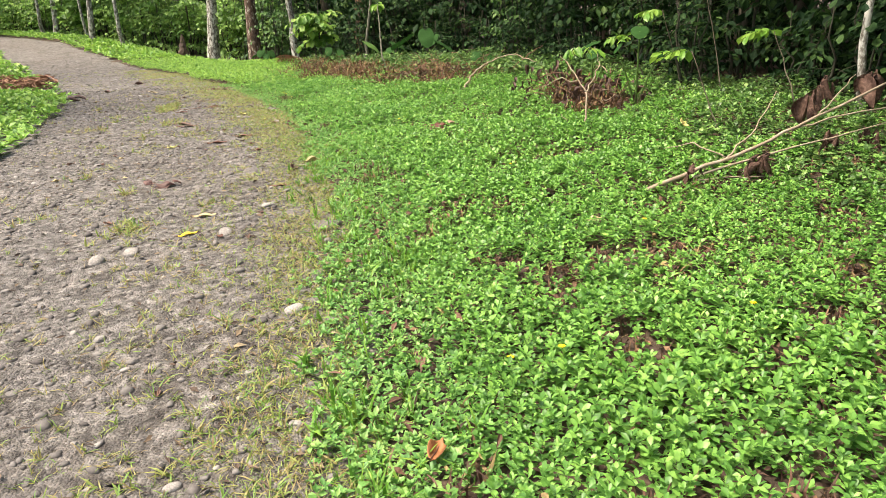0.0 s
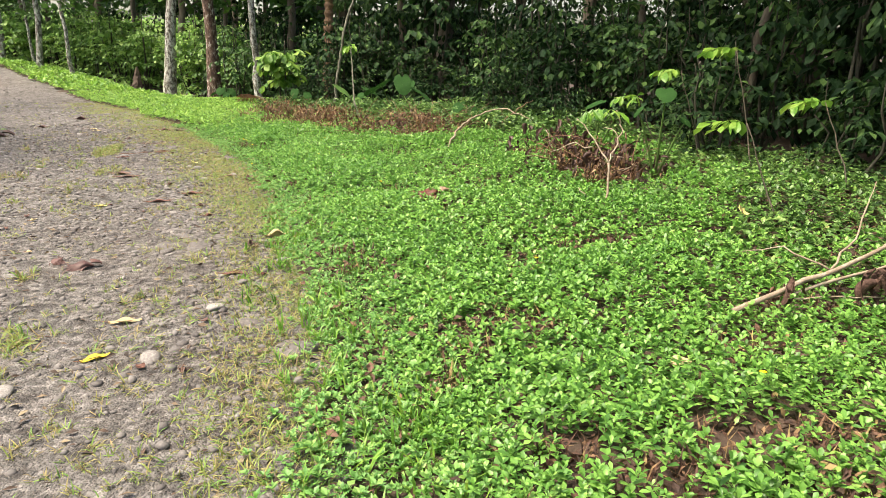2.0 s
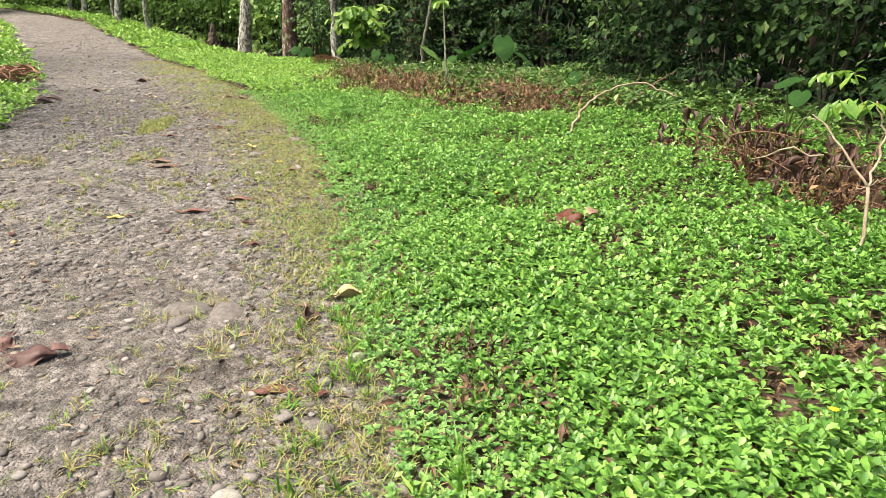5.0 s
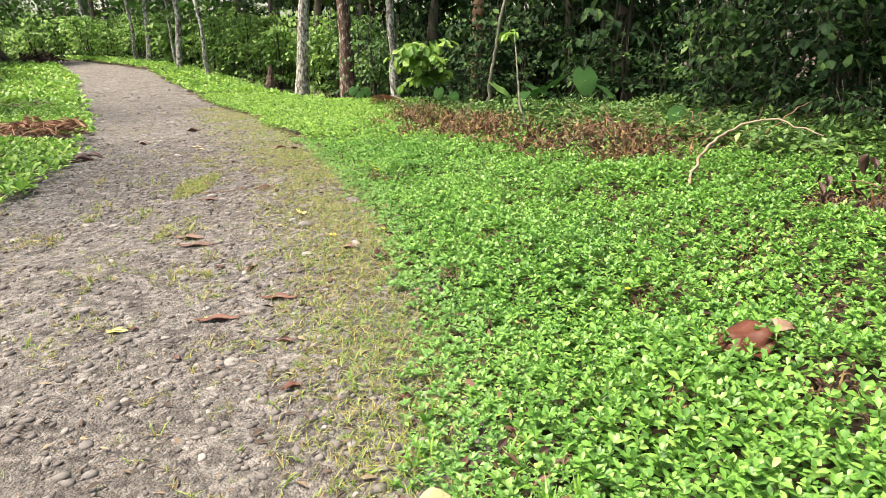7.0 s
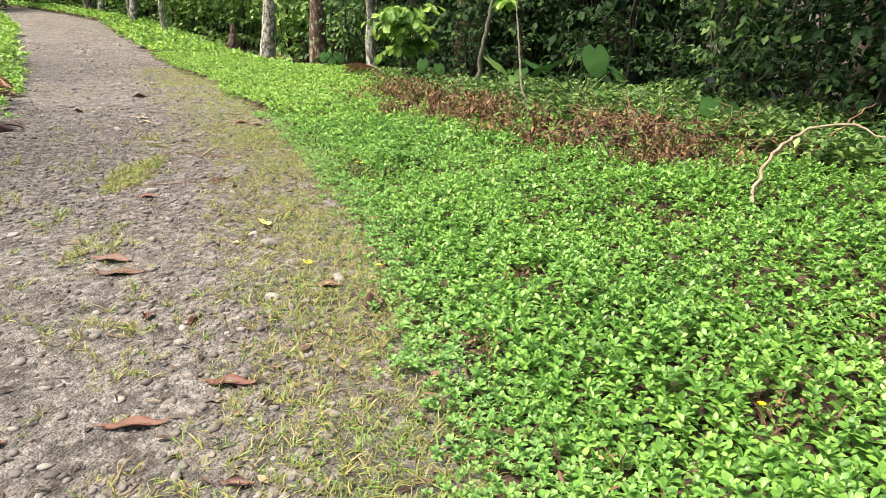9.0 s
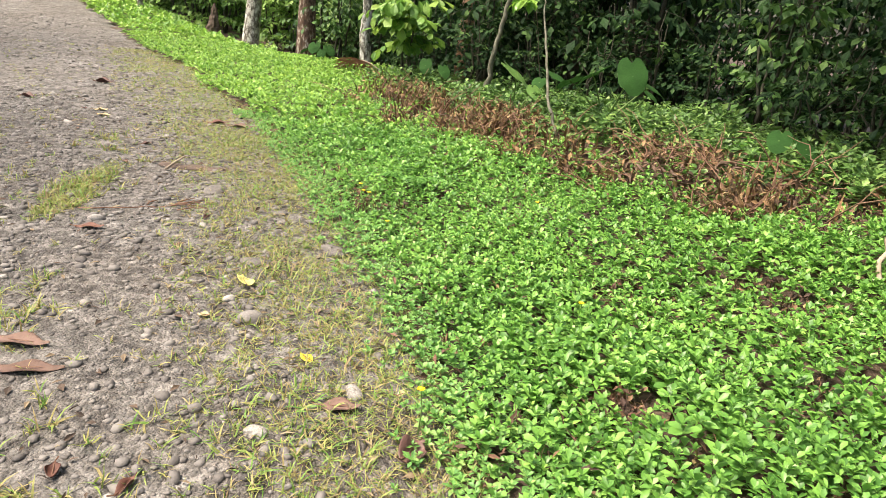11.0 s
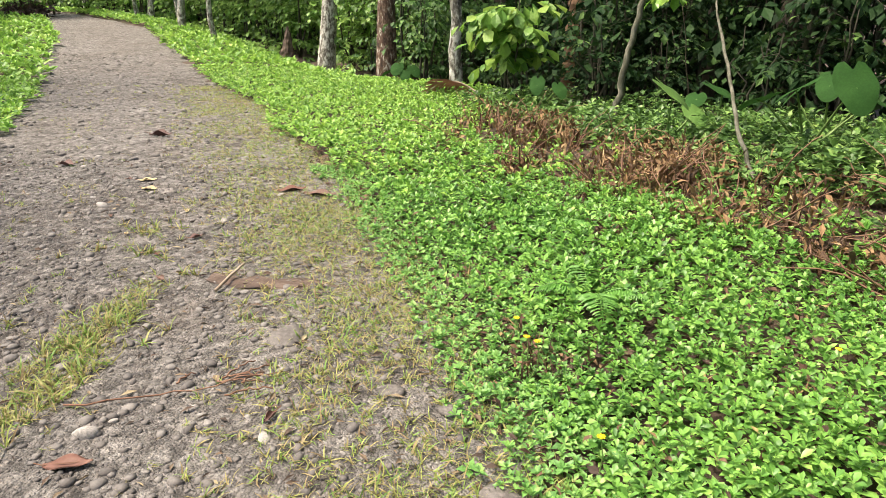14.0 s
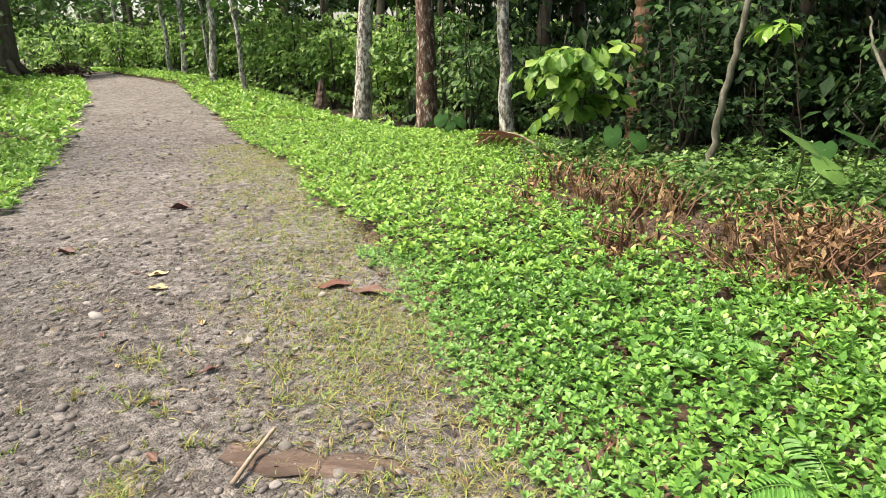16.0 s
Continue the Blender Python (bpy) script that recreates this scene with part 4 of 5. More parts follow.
def put(ob, x, y, turn=0.0, scale=1.0, sink=0.0):
    ob.matrix_basis = Matrix.Translation((x, y, float(height(x, y)) - sink)) @ pose(0, 0, 0, 0, 0, turn) @ Matrix.Scale(scale, 4)
    return ob


def again(ob, x, y, turn=0.0, scale=1.0, sink=0.0):
    keep = ob.scale.copy()
    ob.scale = (scale, scale, scale)
    c = copy_thing(ob, Matrix.Translation((x, y, float(height(x, y)) - sink)) @ pose(0, 0, 0, 0, 0, turn))
    ob.scale = keep
    return c


def forest():
    kinds = [shrub("shrub", 2.4, 1.1, 60, 8, 0.15, SHADE_FOREST, "dense leafy shrub at the forest edge, green darkened for shade", shape=(LEAF8, LEAF8_F), wide=1.25),
             shrub("shrub", 3.2, 1.2, 64, 9, 0.20, SHADE_FOREST, "tall forest shrub with drooping leaves in shade-darkened green", droop=0.8),
             shrub("shrub", 1.5, 0.9, 48, 9, 0.12, SHADE_FOREST, "low bush under the trees, its green darkened for shade", wide=1.1, droop=0.3),
             shrub("shrub", 3.6, 1.3, 72, 9, 0.17, SHADE_FOREST, "tall broad-leaved forest bush in shade-darkened green", droop=0.7, wide=1.1),
             shrub("shrub", 1.1, 0.8, 40, 9, 0.13, SHADE_FOREST, "low leafy undergrowth beneath taller bushes", wide=0.8),
             shrub("shrub", 3.4, 1.5, 64, 8, 0.26, SUN_TINTED, "yellow-green bush along the far verge, coloured as sunlit", wide=1.2),
             shrub("shrub", 2.8, 1.2, 60, 8, 0.19, HALFLIT_FOREST, "leafy bush between the tree trunks, coloured as half lit", droop=0.55, wide=1.15)]
    used = set()
    spots = []
    for row, (off, gap) in enumerate(((0.7, 0.95), (1.6, 1.0), (2.8, 1.3), (4.4, 1.7), (7.0, 2.4), (11.0, 3.4))):
        y = -7.0
        while y < 52:
            slope = abs(float(forest_edge(y + 0.5) - forest_edge(y - 0.5)))
            nx, ny = 1 / math.hypot(1, slope), slope / math.hypot(1, slope)
            o = off + rng.normal(0, 0.35) + 0.5 * float(wave(y, 3.0, 0.9))
            spots.append((float(forest_edge(y)) + o * nx, y + o * ny, row))
            y += gap * nx * rng.uniform(0.7, 1.3) * (1 if y < 28 else 1.8)
    for off, gap in ((6.5, 2.4), (9, 3.5), (13, 4)):
        y = 20
        while y < 60:
            spots.append((float(left_edge(y)) - off + rng.normal(0, 0.6), y, 10))
            y += gap * rng.uniform(0.7, 1.2)
    for gx in np.arange(-32, 30, 3.0):
        for gy in np.arange(0, 62, 3.0):
            x, y = gx + rng.normal(0, 0.6), gy + rng.normal(0, 0.6)
            inside = x - float(forest_edge(y))
            if 3.2 < inside < 17 and (y < 40 or inside < 9):
                spots.append((x, y, 5))
    for x, y, row in spots:
        # Far bushes take the leaves that have sunlight in their colour.
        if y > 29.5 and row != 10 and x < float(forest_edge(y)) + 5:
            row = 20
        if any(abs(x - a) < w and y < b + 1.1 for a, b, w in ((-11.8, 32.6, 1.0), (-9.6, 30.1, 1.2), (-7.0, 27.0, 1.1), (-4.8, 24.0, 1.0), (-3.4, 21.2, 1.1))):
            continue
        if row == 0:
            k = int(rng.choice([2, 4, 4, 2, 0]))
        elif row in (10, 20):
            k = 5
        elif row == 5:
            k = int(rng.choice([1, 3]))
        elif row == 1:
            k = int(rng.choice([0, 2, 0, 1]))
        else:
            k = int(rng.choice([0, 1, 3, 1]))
        # The half-lit leaf colour gets commoner with distance, standing in for more light.
        if k in (0, 1, 3) and rng.uniform() < float(0.08 + 0.5 * smooth(21, 27, y)):
            k = 6
        sc = rng.uniform(0.75, 1.2) * (1.5 if row == 10 else 1.7 if row == 5 else 0.95 if row == 20 else 1)
        if k not in used:
            put(kinds[k], x, y, rng.uniform(0, 360), sc)
            used.add(k)
        else:
            again(kinds[k], x, y, rng.uniform(0, 360), sc)
    for x, y, sc in ((-25.8, 32.2, 0.8), (-27.2, 34.6, 0.9), (-24.6, 29.6, 0.8), (-23.6, 27.4, 0.7)):
        again(kinds[5], x, y, rng.uniform(0, 360), sc)
    for ob in [o for o in scene.objects if o.name.startswith("shrub")]:
        ob["group"] = "forest undergrowth"
    trees = [tree("tree", 11, 0.13, 4.4, 3.0, 63, BARK, "slender dark-barked forest tree with a leafy crown"),
             tree("tree", 14, 0.17, 4.0, 3.6, 77, BARK, "tall dark forest tree with a broad crown", 0.5),
             tree("tree", 8, 0.09, 3.6, 2.2, 56, BARK, "young forest tree with a low leafy crown", -0.3, size=0.36)]
    used = set()
    spots = []
    for off, gap in ((3.8, 2.9), (6.5, 3.6), (11, 4.6)):
        y = 0.0
        while y < 62:
            slope = abs(float(forest_edge(y + 0.5) - forest_edge(y - 0.5)))
            nx, ny = 1 / math.hypot(1, slope), slope / math.hypot(1, slope)
            spots.append((float(forest_edge(y)) + off * nx + rng.normal(0, 0.5), y + off * ny + rng.normal(0, 0.4)))
            y += gap * nx * rng.uniform(0.8, 1.3)
    # Trees added out of view, left and behind, so the skylight falls plausibly.
    for off, gap in ((10, 6.0), (15, 7.0)):
        y = -25.0
        while y < 58:
            if y < 26 or off > 12 and y > 46:
                spots.append((float(left_edge(y)) - off + rng.normal(0, 1), y))
            y += gap * rng.uniform(0.8, 1.2)
    for x in np.arange(-10, 12, 4.5):
        spots.append((x, -30 + rng.normal(0, 2)))
    for i, (x, y) in enumerate(spots):
        k = i % 3
        sc = rng.uniform(0.85, 1.2)
        if k not in used:
            put(trees[k], x, y, rng.uniform(0, 360), sc)
            used.add(k)
        else:
            again(trees[k], x, y, rng.uniform(0, 360), sc)
    # Trees added for their crowns, out of view, which shade forest edge and verge.
    broad = tree("tree", 11, 0.065, 4.6, 5.2, 126, BARK, "added tree whose broad unseen crown shades the verge", -0.8)
    first, y = True, -3.0
    while y < 16.5:
        x = float(forest_edge(y)) + rng.uniform(1.7, 2.4)
        put(broad, x, y, rng.uniform(0, 360), rng.uniform(0.9, 1.1)) if first else again(broad, x, y, rng.uniform(0, 360), rng.uniform(0.9, 1.1))
        first = False
        y += rng.uniform(2.2, 3.0)
    bushes = shrub("bush", 4.2, 1.9, 60, 8, 0.36, SUN_TINTED, "tall light green bush beyond the bend, coloured as sunlit", droop=0.5, wide=1.3)
    first = True
    for row in range(3):
        for x in np.arange(-62, -20, 2.8):
            bx, by = x + rng.normal(0, 0.6), 49.5 + 3.0 * row - 0.35 * (x + 40) * (x > -40) + rng.normal(0, 0.7)
            if bx > float(forest_edge(by)) + 1 or bx > float(left_edge(by)) - 1.5 and bx < float(edge(by)) + 1.0:
                continue
            put(bushes, bx, by, rng.uniform(0, 360), rng.uniform(0.8, 1.4)) if first else again(bushes, bx, by, rng.uniform(0, 360), rng.uniform(0.8, 1.4))
            first = False
    for dist in (70, 77):
        for a in np.arange(6, 64, 3.0):
            bx, by = -3.2 - dist * math.sin(radians(a)) + rng.normal(0, 0.7), 11.8 + dist * math.cos(radians(a)) + rng.normal(0, 0.7)
            again(bushes, bx, by, rng.uniform(0, 360), rng.uniform(1.4, 2.0))
    for ob in [o for o in scene.objects if o.name.startswith("bush")]:
        ob["group"] = "bushes beyond the bend"
    pale = tree("tree", 10, 0.10, 3.5, 2.6, 56, TRUNK, "slender pale-barked tree at the bend of the track", 0.3)
    first = True
    for x, y, s in ((-15.2, 34.2, 0.8), (-17.9, 36.9, 1.2), (-19.4, 39.3, 0.7), (-23.4, 43.6, 1.3), (-24.6, 44.2, 0.9), (-31, 49.0, 1.1)):
        put(pale, x, y, s * 300, s) if first else again(pale, x, y, s * 300, s)
        first = False
    for ob in [o for o in scene.objects if o.name.startswith("tree")]:
        ob["group"] = "forest trees"


cover()
undergrowth()
low_creeper()
grasses()
litter()
dead_stems()
road_debris()
dead_brush()
forest()


# ---- single plants and fallen things ----
def thing(name, chunks, mat, label, category, group="", smooth_it=True):
    v, g = joined(chunks) if isinstance(chunks, list) else chunks
    return tagged(solid(name, mesh_np(name, v, g, smooth_it), mat), label, category, group)


def sheet(nu, nv, f):
    """A bent thin sheet with a back: f(u, v) gives points for u along and v across."""
    u, v = np.meshgrid(np.linspace(0, 1, nu), np.linspace(-1, 1, nv), indexing="ij")
    P = f(u, v)
    du, dv = np.gradient(P, axis=0), np.gradient(P, axis=1)
    nrm = np.cross(du, dv)
    nrm /= np.linalg.norm(nrm, axis=-1, keepdims=True) + 1e-9
    V = np.concatenate([P.reshape(-1, 3), (P - 0.0025 * nrm).reshape(-1, 3)])
    i, j = np.meshgrid(np.arange(nu - 1), np.arange(nv - 1), indexing="ij")
    a = (i * nv + j).ravel()
    top = np.stack([a, a + nv, a + nv + 1, a + 1], 1)
    k = nu * nv
    rim = []
    for i in range(nu - 1):
        for e in (0, nv - 1):
            b = i * nv + e
            rim.append((b, b + nv, b + nv + k, b + k))
    for j in range(nv - 1):
        for e in (0, (nu - 1) * nv):
            b = e + j
            rim.append((b, b + 1, b + 1 + k, b + k))
    return V, [np.concatenate([top, top[:, ::-1] + k, np.array(rim)])]


def fallen_leaf(x, y, length, width, turn, mat, label, curl=0.13, tilt=0.0, lift=0.0):
    def f(u, v):
        w = width * 0.5 * np.sin(np.pi * np.clip(u, 0.03, 0.985) ** 0.85)
        px, py = length * (u - 0.5), w * v
        pz = curl * length * (0.9 * (u - 0.45) ** 2 + 0.5 * (v * w / width) ** 2 * 4) + 0.03 * length * np.sin(9 * u + 3 * v)
        return np.stack([px, py, pz], -1)
    ob = holder("fallen_leaf", label=label, category="fallen leaf", group="fallen leaves")
    v, g = sheet(11, 5, f)
    solid("blade", mesh_np("blade", v, g, True), mat, ob)
    v, g = tube([(-length * 0.68, 0.01, curl * length * 0.4), (-length * 0.5, 0, curl * length * 0.19), (0, 0, 0.003), (length * 0.4, 0, curl * length * 0.12)], (0.003, 0.0015), 4)
    solid("stalk", mesh_np("stalk", v, g), DARKTWIG, ob)
    ob.matrix_world = Matrix.Translation((x, y, rest(x, y) + 0.012 + lift)) @ pose(0, 0, 0, tilt, 0, turn)


def heart(size):
    """A broad heart-shaped blade that hangs from its stalk at the origin, tip along +x."""
    th = np.linspace(0, 2 * np.pi, 25)[:-1]
    r = 0.5 * (1 - 0.28 * np.cos(th * 1.0)) * (1 - 0.4 * np.exp(-((th - np.pi) / 0.2) ** 2))
    ring = np.stack([1.05 * r * np.cos(th) * np.where(np.cos(th) > 0, 1.45, 1.0), 0.78 * r * np.sin(th)], 1)
    V = [(0, 0, 0)]
    for s in (0.45, 0.8, 1.0):
        for x, y in ring * s:
            V.append((x, y, 0.10 * abs(y) * (1 - s) - 0.28 * x * x * (x > 0) - 0.10 * y * y + 0.02 * math.sin(9 * x + 5 * y) * s))
    V = np.array(V) * size
    n = 24
    t = [(0, 1 + i, 1 + (i + 1) % n) for i in range(n)]
    q = [(1 + k * n + i, 1 + (k + 1) * n + i, 1 + (k + 1) * n + (i + 1) % n, 1 + k * n + (i + 1) % n) for k in range(2) for i in range(n)]
    return V, [np.array(t), np.array(q)]


def broad_plant(x, y, blades, label="broad heart-shaped green leaves on tall stalks", leaf=None):
    """Arum-like plant. Blades: place, compass turn of the tip, how far it hangs, size."""
    ob = holder("arum_plant", (x, y, float(height(x, y))), label, "plant", "arum plants at the forest edge")
    for bx, by, bz, turn, hang, size in blades:
        turn, hang = turn + rng.normal(0, 30), hang * rng.uniform(0.45, 0.75)
        size, bz = size * 0.8, bz - 0.06
        v, g = heart(size)
        m = pose(bx - x, by - y, bz - float(height(x, y)), 0, hang, turn)
        leaf_ob = solid("leaf", mesh_np("leaf", v, g, True), leaf or SHADE_TARO, ob)
        leaf_ob.matrix_basis = m
        P = bend((0.03 * math.cos(turn), 0.03 * math.sin(turn), 0), (bx - x, by - y, bz - float(height(x, y))), 7, 0.0)
        P[1:-1, 2] += 0.06
        v, g = tube(P, (0.016, 0.007), 6)
        solid("stalk", mesh_np("stalk", v, g, True), STEM, ob)


def fern(x, y, fronds, length, label, mat=None, z=None, rise=0.9):
    ob = holder("fern", (x, y, float(height(x, y)) if z is None else z), label, "fern")
    for k in range(fronds):
        a = k * 6.283 / fronds + rng.uniform(-0.3, 0.3)
        L = length * rng.uniform(0.8, 1.15)
        s = np.linspace(0, 1, 25)
        P = np.stack([L * s * math.cos(a) * 0.8, L * s * math.sin(a) * 0.8, L * (rise * s - (rise - 0.1) * s ** 2)], 1)
        chunk = [tube(P, (0.004, 0.0012), 4)]
        for side in (-1, 1):
            n = len(s) - 3
            w = 0.2 * L * np.sin(np.pi * np.clip(s[3:] * 0.86 + 0.12, 0, 1)) + 0.01
            chunk.append(leaves(P[3:], a + side * 1.25, rng.normal(-0.15, 0.08, n), w, 0.55, 0.0, (LEAF8, LEAF8_F)))
        v, g = joined(chunk)
        solid("frond", mesh_np("frond", v, g), mat or FERN_GREEN, ob)


FERN_GREEN = leaf_material("fern_leaf", [(0.0, (0.07, 0.20, 0.035)), (1.0, (0.13, 0.31, 0.06))], rough=0.45, thin=0.25, patch=0.4)


def stick(name, pts, radii, mat, label, category="stick", jitter=0.0, sides=7):
    P = []
    for a, b in zip(pts, pts[1:]):
        P += list(bend(a, b, 6, 0, jitter, len(P) + 3)[:-1])
    P.append(np.array(pts[-1], float))
    return thing(name, tube(P, radii, sides, 0.06), mat, label, category)


def curled_leaf(mat, kind):
    """A withered leaf, a unit long, its sides rolled up and its tip bent down."""
    def f(u, v):
        w = (0.12 + 0.025 * kind) * np.sin(np.pi * np.clip(u, 0.02, 0.98) ** 0.8)
        roll = v * (0.9 + 0.35 * kind)
        return np.stack([u - 0.22 * u ** 3, w * np.sin(roll), w * (1 - np.cos(roll)) - 0.3 * u ** 2 + 0.025 * np.sin(8 * u + 5 * v + kind)], -1)
    v, g = sheet(8, 5, f)
    me = mesh_np("withered_leaf", v, g, True)
    me.materials.append(mat)
    return me


CURLED = {}


def dead_clump(parent, place, n, size, mat=None, spread=0.07, hang=1.0):
    """Withered leaves that hang in a bunch, each a part of its own."""
    mat = mat or DEAD_DARK
    if mat.name not in CURLED:
        CURLED[mat.name] = [curled_leaf(mat, k) for k in range(4)]
    for i in range(n):
        o = np.array(place) + rng.normal(0, spread, 3) * np.array([1, 1, 0.6])
        leaf = new("withered_leaf", CURLED[mat.name][i % 4])
        leaf.parent = parent
        leaf.matrix_basis = pose(o[0], o[1], o[2], rng.normal(0, 40), math.degrees(hang) + rng.normal(0, 22), rng.uniform(0, 360)) @ Matrix.Scale(size * rng.uniform(0.7, 1.25), 4)


def fallen_branch():
    ob = holder("fallen_branch", (1.9, 5.3, 0.1), "pale bare fallen branch with withered brown leaves", "branch")
    org = np.array((1.9, 5.3, 0.1))
    lines = [([(1.84, 5.22, .15), (2.2, 5.32, .25), (2.65, 5.45, .36), (3.11, 5.62, .5), (3.95, 5.95, .76), (4.6, 6.2, .9)], (.017, .013, .008)),
             ([(2.2, 5.32, .2), (2.65, 5.4, .30), (3.2, 5.5, .40), (3.85, 5.65, .5)], (.011, .005)),
             ([(2.5, 5.42, .32), (2.75, 5.6, .46), (3.0, 5.9, .62), (3.1, 6.0, .74)], (.008, .003)),
             ([(2.5, 5.42, .32), (2.3, 5.6, .42), (2.1, 5.7, .36)], (.007, .003)),
             ([(3.3, 5.7, .55), (3.5, 5.8, .72), (3.65, 5.85, .86)], (.007, .003)),
             ([(2.25, 5.33, .18), (2.55, 5.3, .2), (2.75, 5.28, .2)], (.006, .003)),
             ([(3.1, 5.62, .5), (3.7, 5.75, .58), (4.3, 5.9, .62)], (.009, .004))]
    for i, (pts, r) in enumerate(lines):
        P = []
        for a, b in zip(pts, pts[1:]):
            P += list(bend(a, b, 5, 0, 0.006, i + len(P))[:-1])
        P.append(np.array(pts[-1], float))
        v, g = tube(np.array(P) - org, r, 7, 0.08, i)
        solid("limb" if i == 0 else "twig", mesh_np("twig", v, g, True), TWIG, ob)
    for place, n, size in (((2.2, 5.28, .3), 4, .17), ((2.72, 5.26, .34), 6, .24), ((3.45, 6.1, .72), 7, .28), ((3.62, 6.25, .74), 5, .26), ((3.95, 6.15, .82), 9, .3), ((4.2, 6.1, .7), 10, .26), ((3.55, 5.8, .38), 6, .2), ((3.85, 5.9, .4), 6, .22)):
        dead_clump(ob, np.array(place) - org, n, size, WITHER, 0.045, 1.15)


WITHER = leaf_material("hanging_withered_leaf", [(0.0, (0.03, 0.016, 0.012)), (0.5, (0.075, 0.042, 0.033)), (1.0, (0.20, 0.125, 0.10))], rough=0.75, thin=0.1, patch=1.2, patch_scale=11, gloss=0.2)
RUST_DEAD = leaf_material("withered_rust_leaf", [(0.0, (0.022, 0.012, 0.010)), (0.5, (0.06, 0.031, 0.026)), (1.0, (0.13, 0.072, 0.058))], rough=0.6, thin=0.08, patch=0.4)


def leaf_pile():
    """Slumped bunches of big dead leaves at the forest edge."""
    ob = holder("dead_leaf_heap", (2.1, 10.0, 0.15), "heap of large drooping purple-brown dead leaves", "dead leaves")
    for place, n, size in (((2.0, 10.7, .55), 34, .16), ((2.2, 10.35, .42), 30, .16), ((1.75, 10.15, .3), 24, .14), ((2.05, 9.6, .3), 26, .15), ((2.4, 9.55, .42), 30, .17), ((2.7, 9.95, .42), 24, .16), ((1.6, 11.0, .34), 26, .13), ((2.9, 9.2, .3), 20, .15)):
        dead_clump(ob, np.array(place) - np.array((2.1, 10.0, .15)), n, size, RUST_DEAD, 0.16, 0.75)
    for i in range(9):
        a = np.array((rng.uniform(1.6, 2.7), rng.uniform(8.7, 10.9), rng.uniform(.3, .65)))
        b = a + np.array((rng.uniform(-.5, .5), rng.uniform(-.5, .5), rng.uniform(-.2, .15)))
        v, g = tube(bend(a, b, 6, .05, .015, i) - np.array((2.1, 10.0, .15)), (.008, .004), 5)
        solid("twig", mesh_np("twig", v, g, True), DARKTWIG if i % 2 else TWIG, ob)


def litter_heap():
    """Pale-brown curled leaves and cut twigs piled where the creeper ends."""
    org = np.array((-0.2, 14.3, 0.1))
    ob = holder("litter_heap", org, "heap of pale brown curled leaves and dead twigs", "dead leaves")
    for place, n, size in (((-.5, 14.3, .22), 48, .115), ((-.2, 14.1, .24), 48, .115), ((.15, 13.95, .22), 48, .115), ((.5, 13.8, .22), 30, .115), ((-.1, 14.6, .28), 48, .115), ((.35, 14.3, .3), 48, .115), ((-.8, 14.7, .22), 30, .115), ((.8, 14.0, .26), 26, .115)):
        dead_clump(ob, np.array(place) - org, n, size, TAN_DEAD, 0.14, 0.1)
    for i in range(26):
        a = np.array((rng.uniform(-.6, 1.4), rng.uniform(14.0, 16.2), rng.uniform(.15, .45)))
        w = rng.uniform(0, 3.14)
        b = a + np.array((math.cos(w), math.sin(w), rng.uniform(-.15, .25))) * rng.uniform(.4, 1.0)
        v, g = tube(bend(a, b, 6, rng.uniform(0, .115), .02, i) - org, (.007, .003), 4)
        solid("twig", mesh_np("twig", v, g, True), DARKTWIG, ob)


TAN_DEAD = leaf_material("tan_dead_leaf", [(0.0, (0.05, 0.03, 0.022)), (0.5, (0.11, 0.066, 0.046)), (1.0, (0.19, 0.125, 0.09))], rough=0.7, thin=0.08, patch=0.4)


def forked_sapling():
    ob = holder("forked_sapling", (1.87, 8.05, .12), "pale forked leaning stem with one bright spray of leaves", "sapling")
    org = np.array((1.87, 8.05, .12))
    for i, (pts, r) in enumerate((([(1.85, 8.0, .08), (1.93, 8.1, .25), (1.95, 8.2, .53)], (.013, .011)), ([(1.95, 8.2, .53), (1.86, 8.35, .7), (1.77, 8.5, .86), (1.7, 8.55, .92)], (.009, .004)), ([(1.95, 8.2, .53), (2.06, 8.35, .66), (2.16, 8.5, .8), (2.15, 8.58, .9), (2.12, 8.62, 1.0)], (.009, .005)), ([(1.8, 8.0, .1), (1.72, 8.1, .22), (1.66, 8.15, .3)], (.008, .004)))):
        P = []
        for a, b in zip(pts, pts[1:]):
            P += list(bend(a, b, 5, 0, 0.006, i)[:-1])
        P.append(np.array(pts[-1], float))
        v, g = tube(np.array(P) - org, r, 7, 0.08, i)
        solid("stem" if i < 1 else "twig", mesh_np("stem", v, g, True), TWIG, ob)
    s = np.linspace(0, 1, 6)
    o = np.stack([2.12 - 0.32 * s, 8.62 - 0.05 * s, 0.99 + 0.03 * np.sin(3 * s)], 1) - org
    v, g = leaves(np.repeat(o, 2, 0), np.tile([3.6, 5.2], 6) + rng.normal(0, .2, 12), rng.normal(-0.75, .15, 12), rng.uniform(.15, .21, 12), 0.8, rng.normal(0, .3, 12))
    solid("leaf_spray", mesh_np("leaf_spray", v, g), BRIGHT, ob, "bright green drooping leaflets")


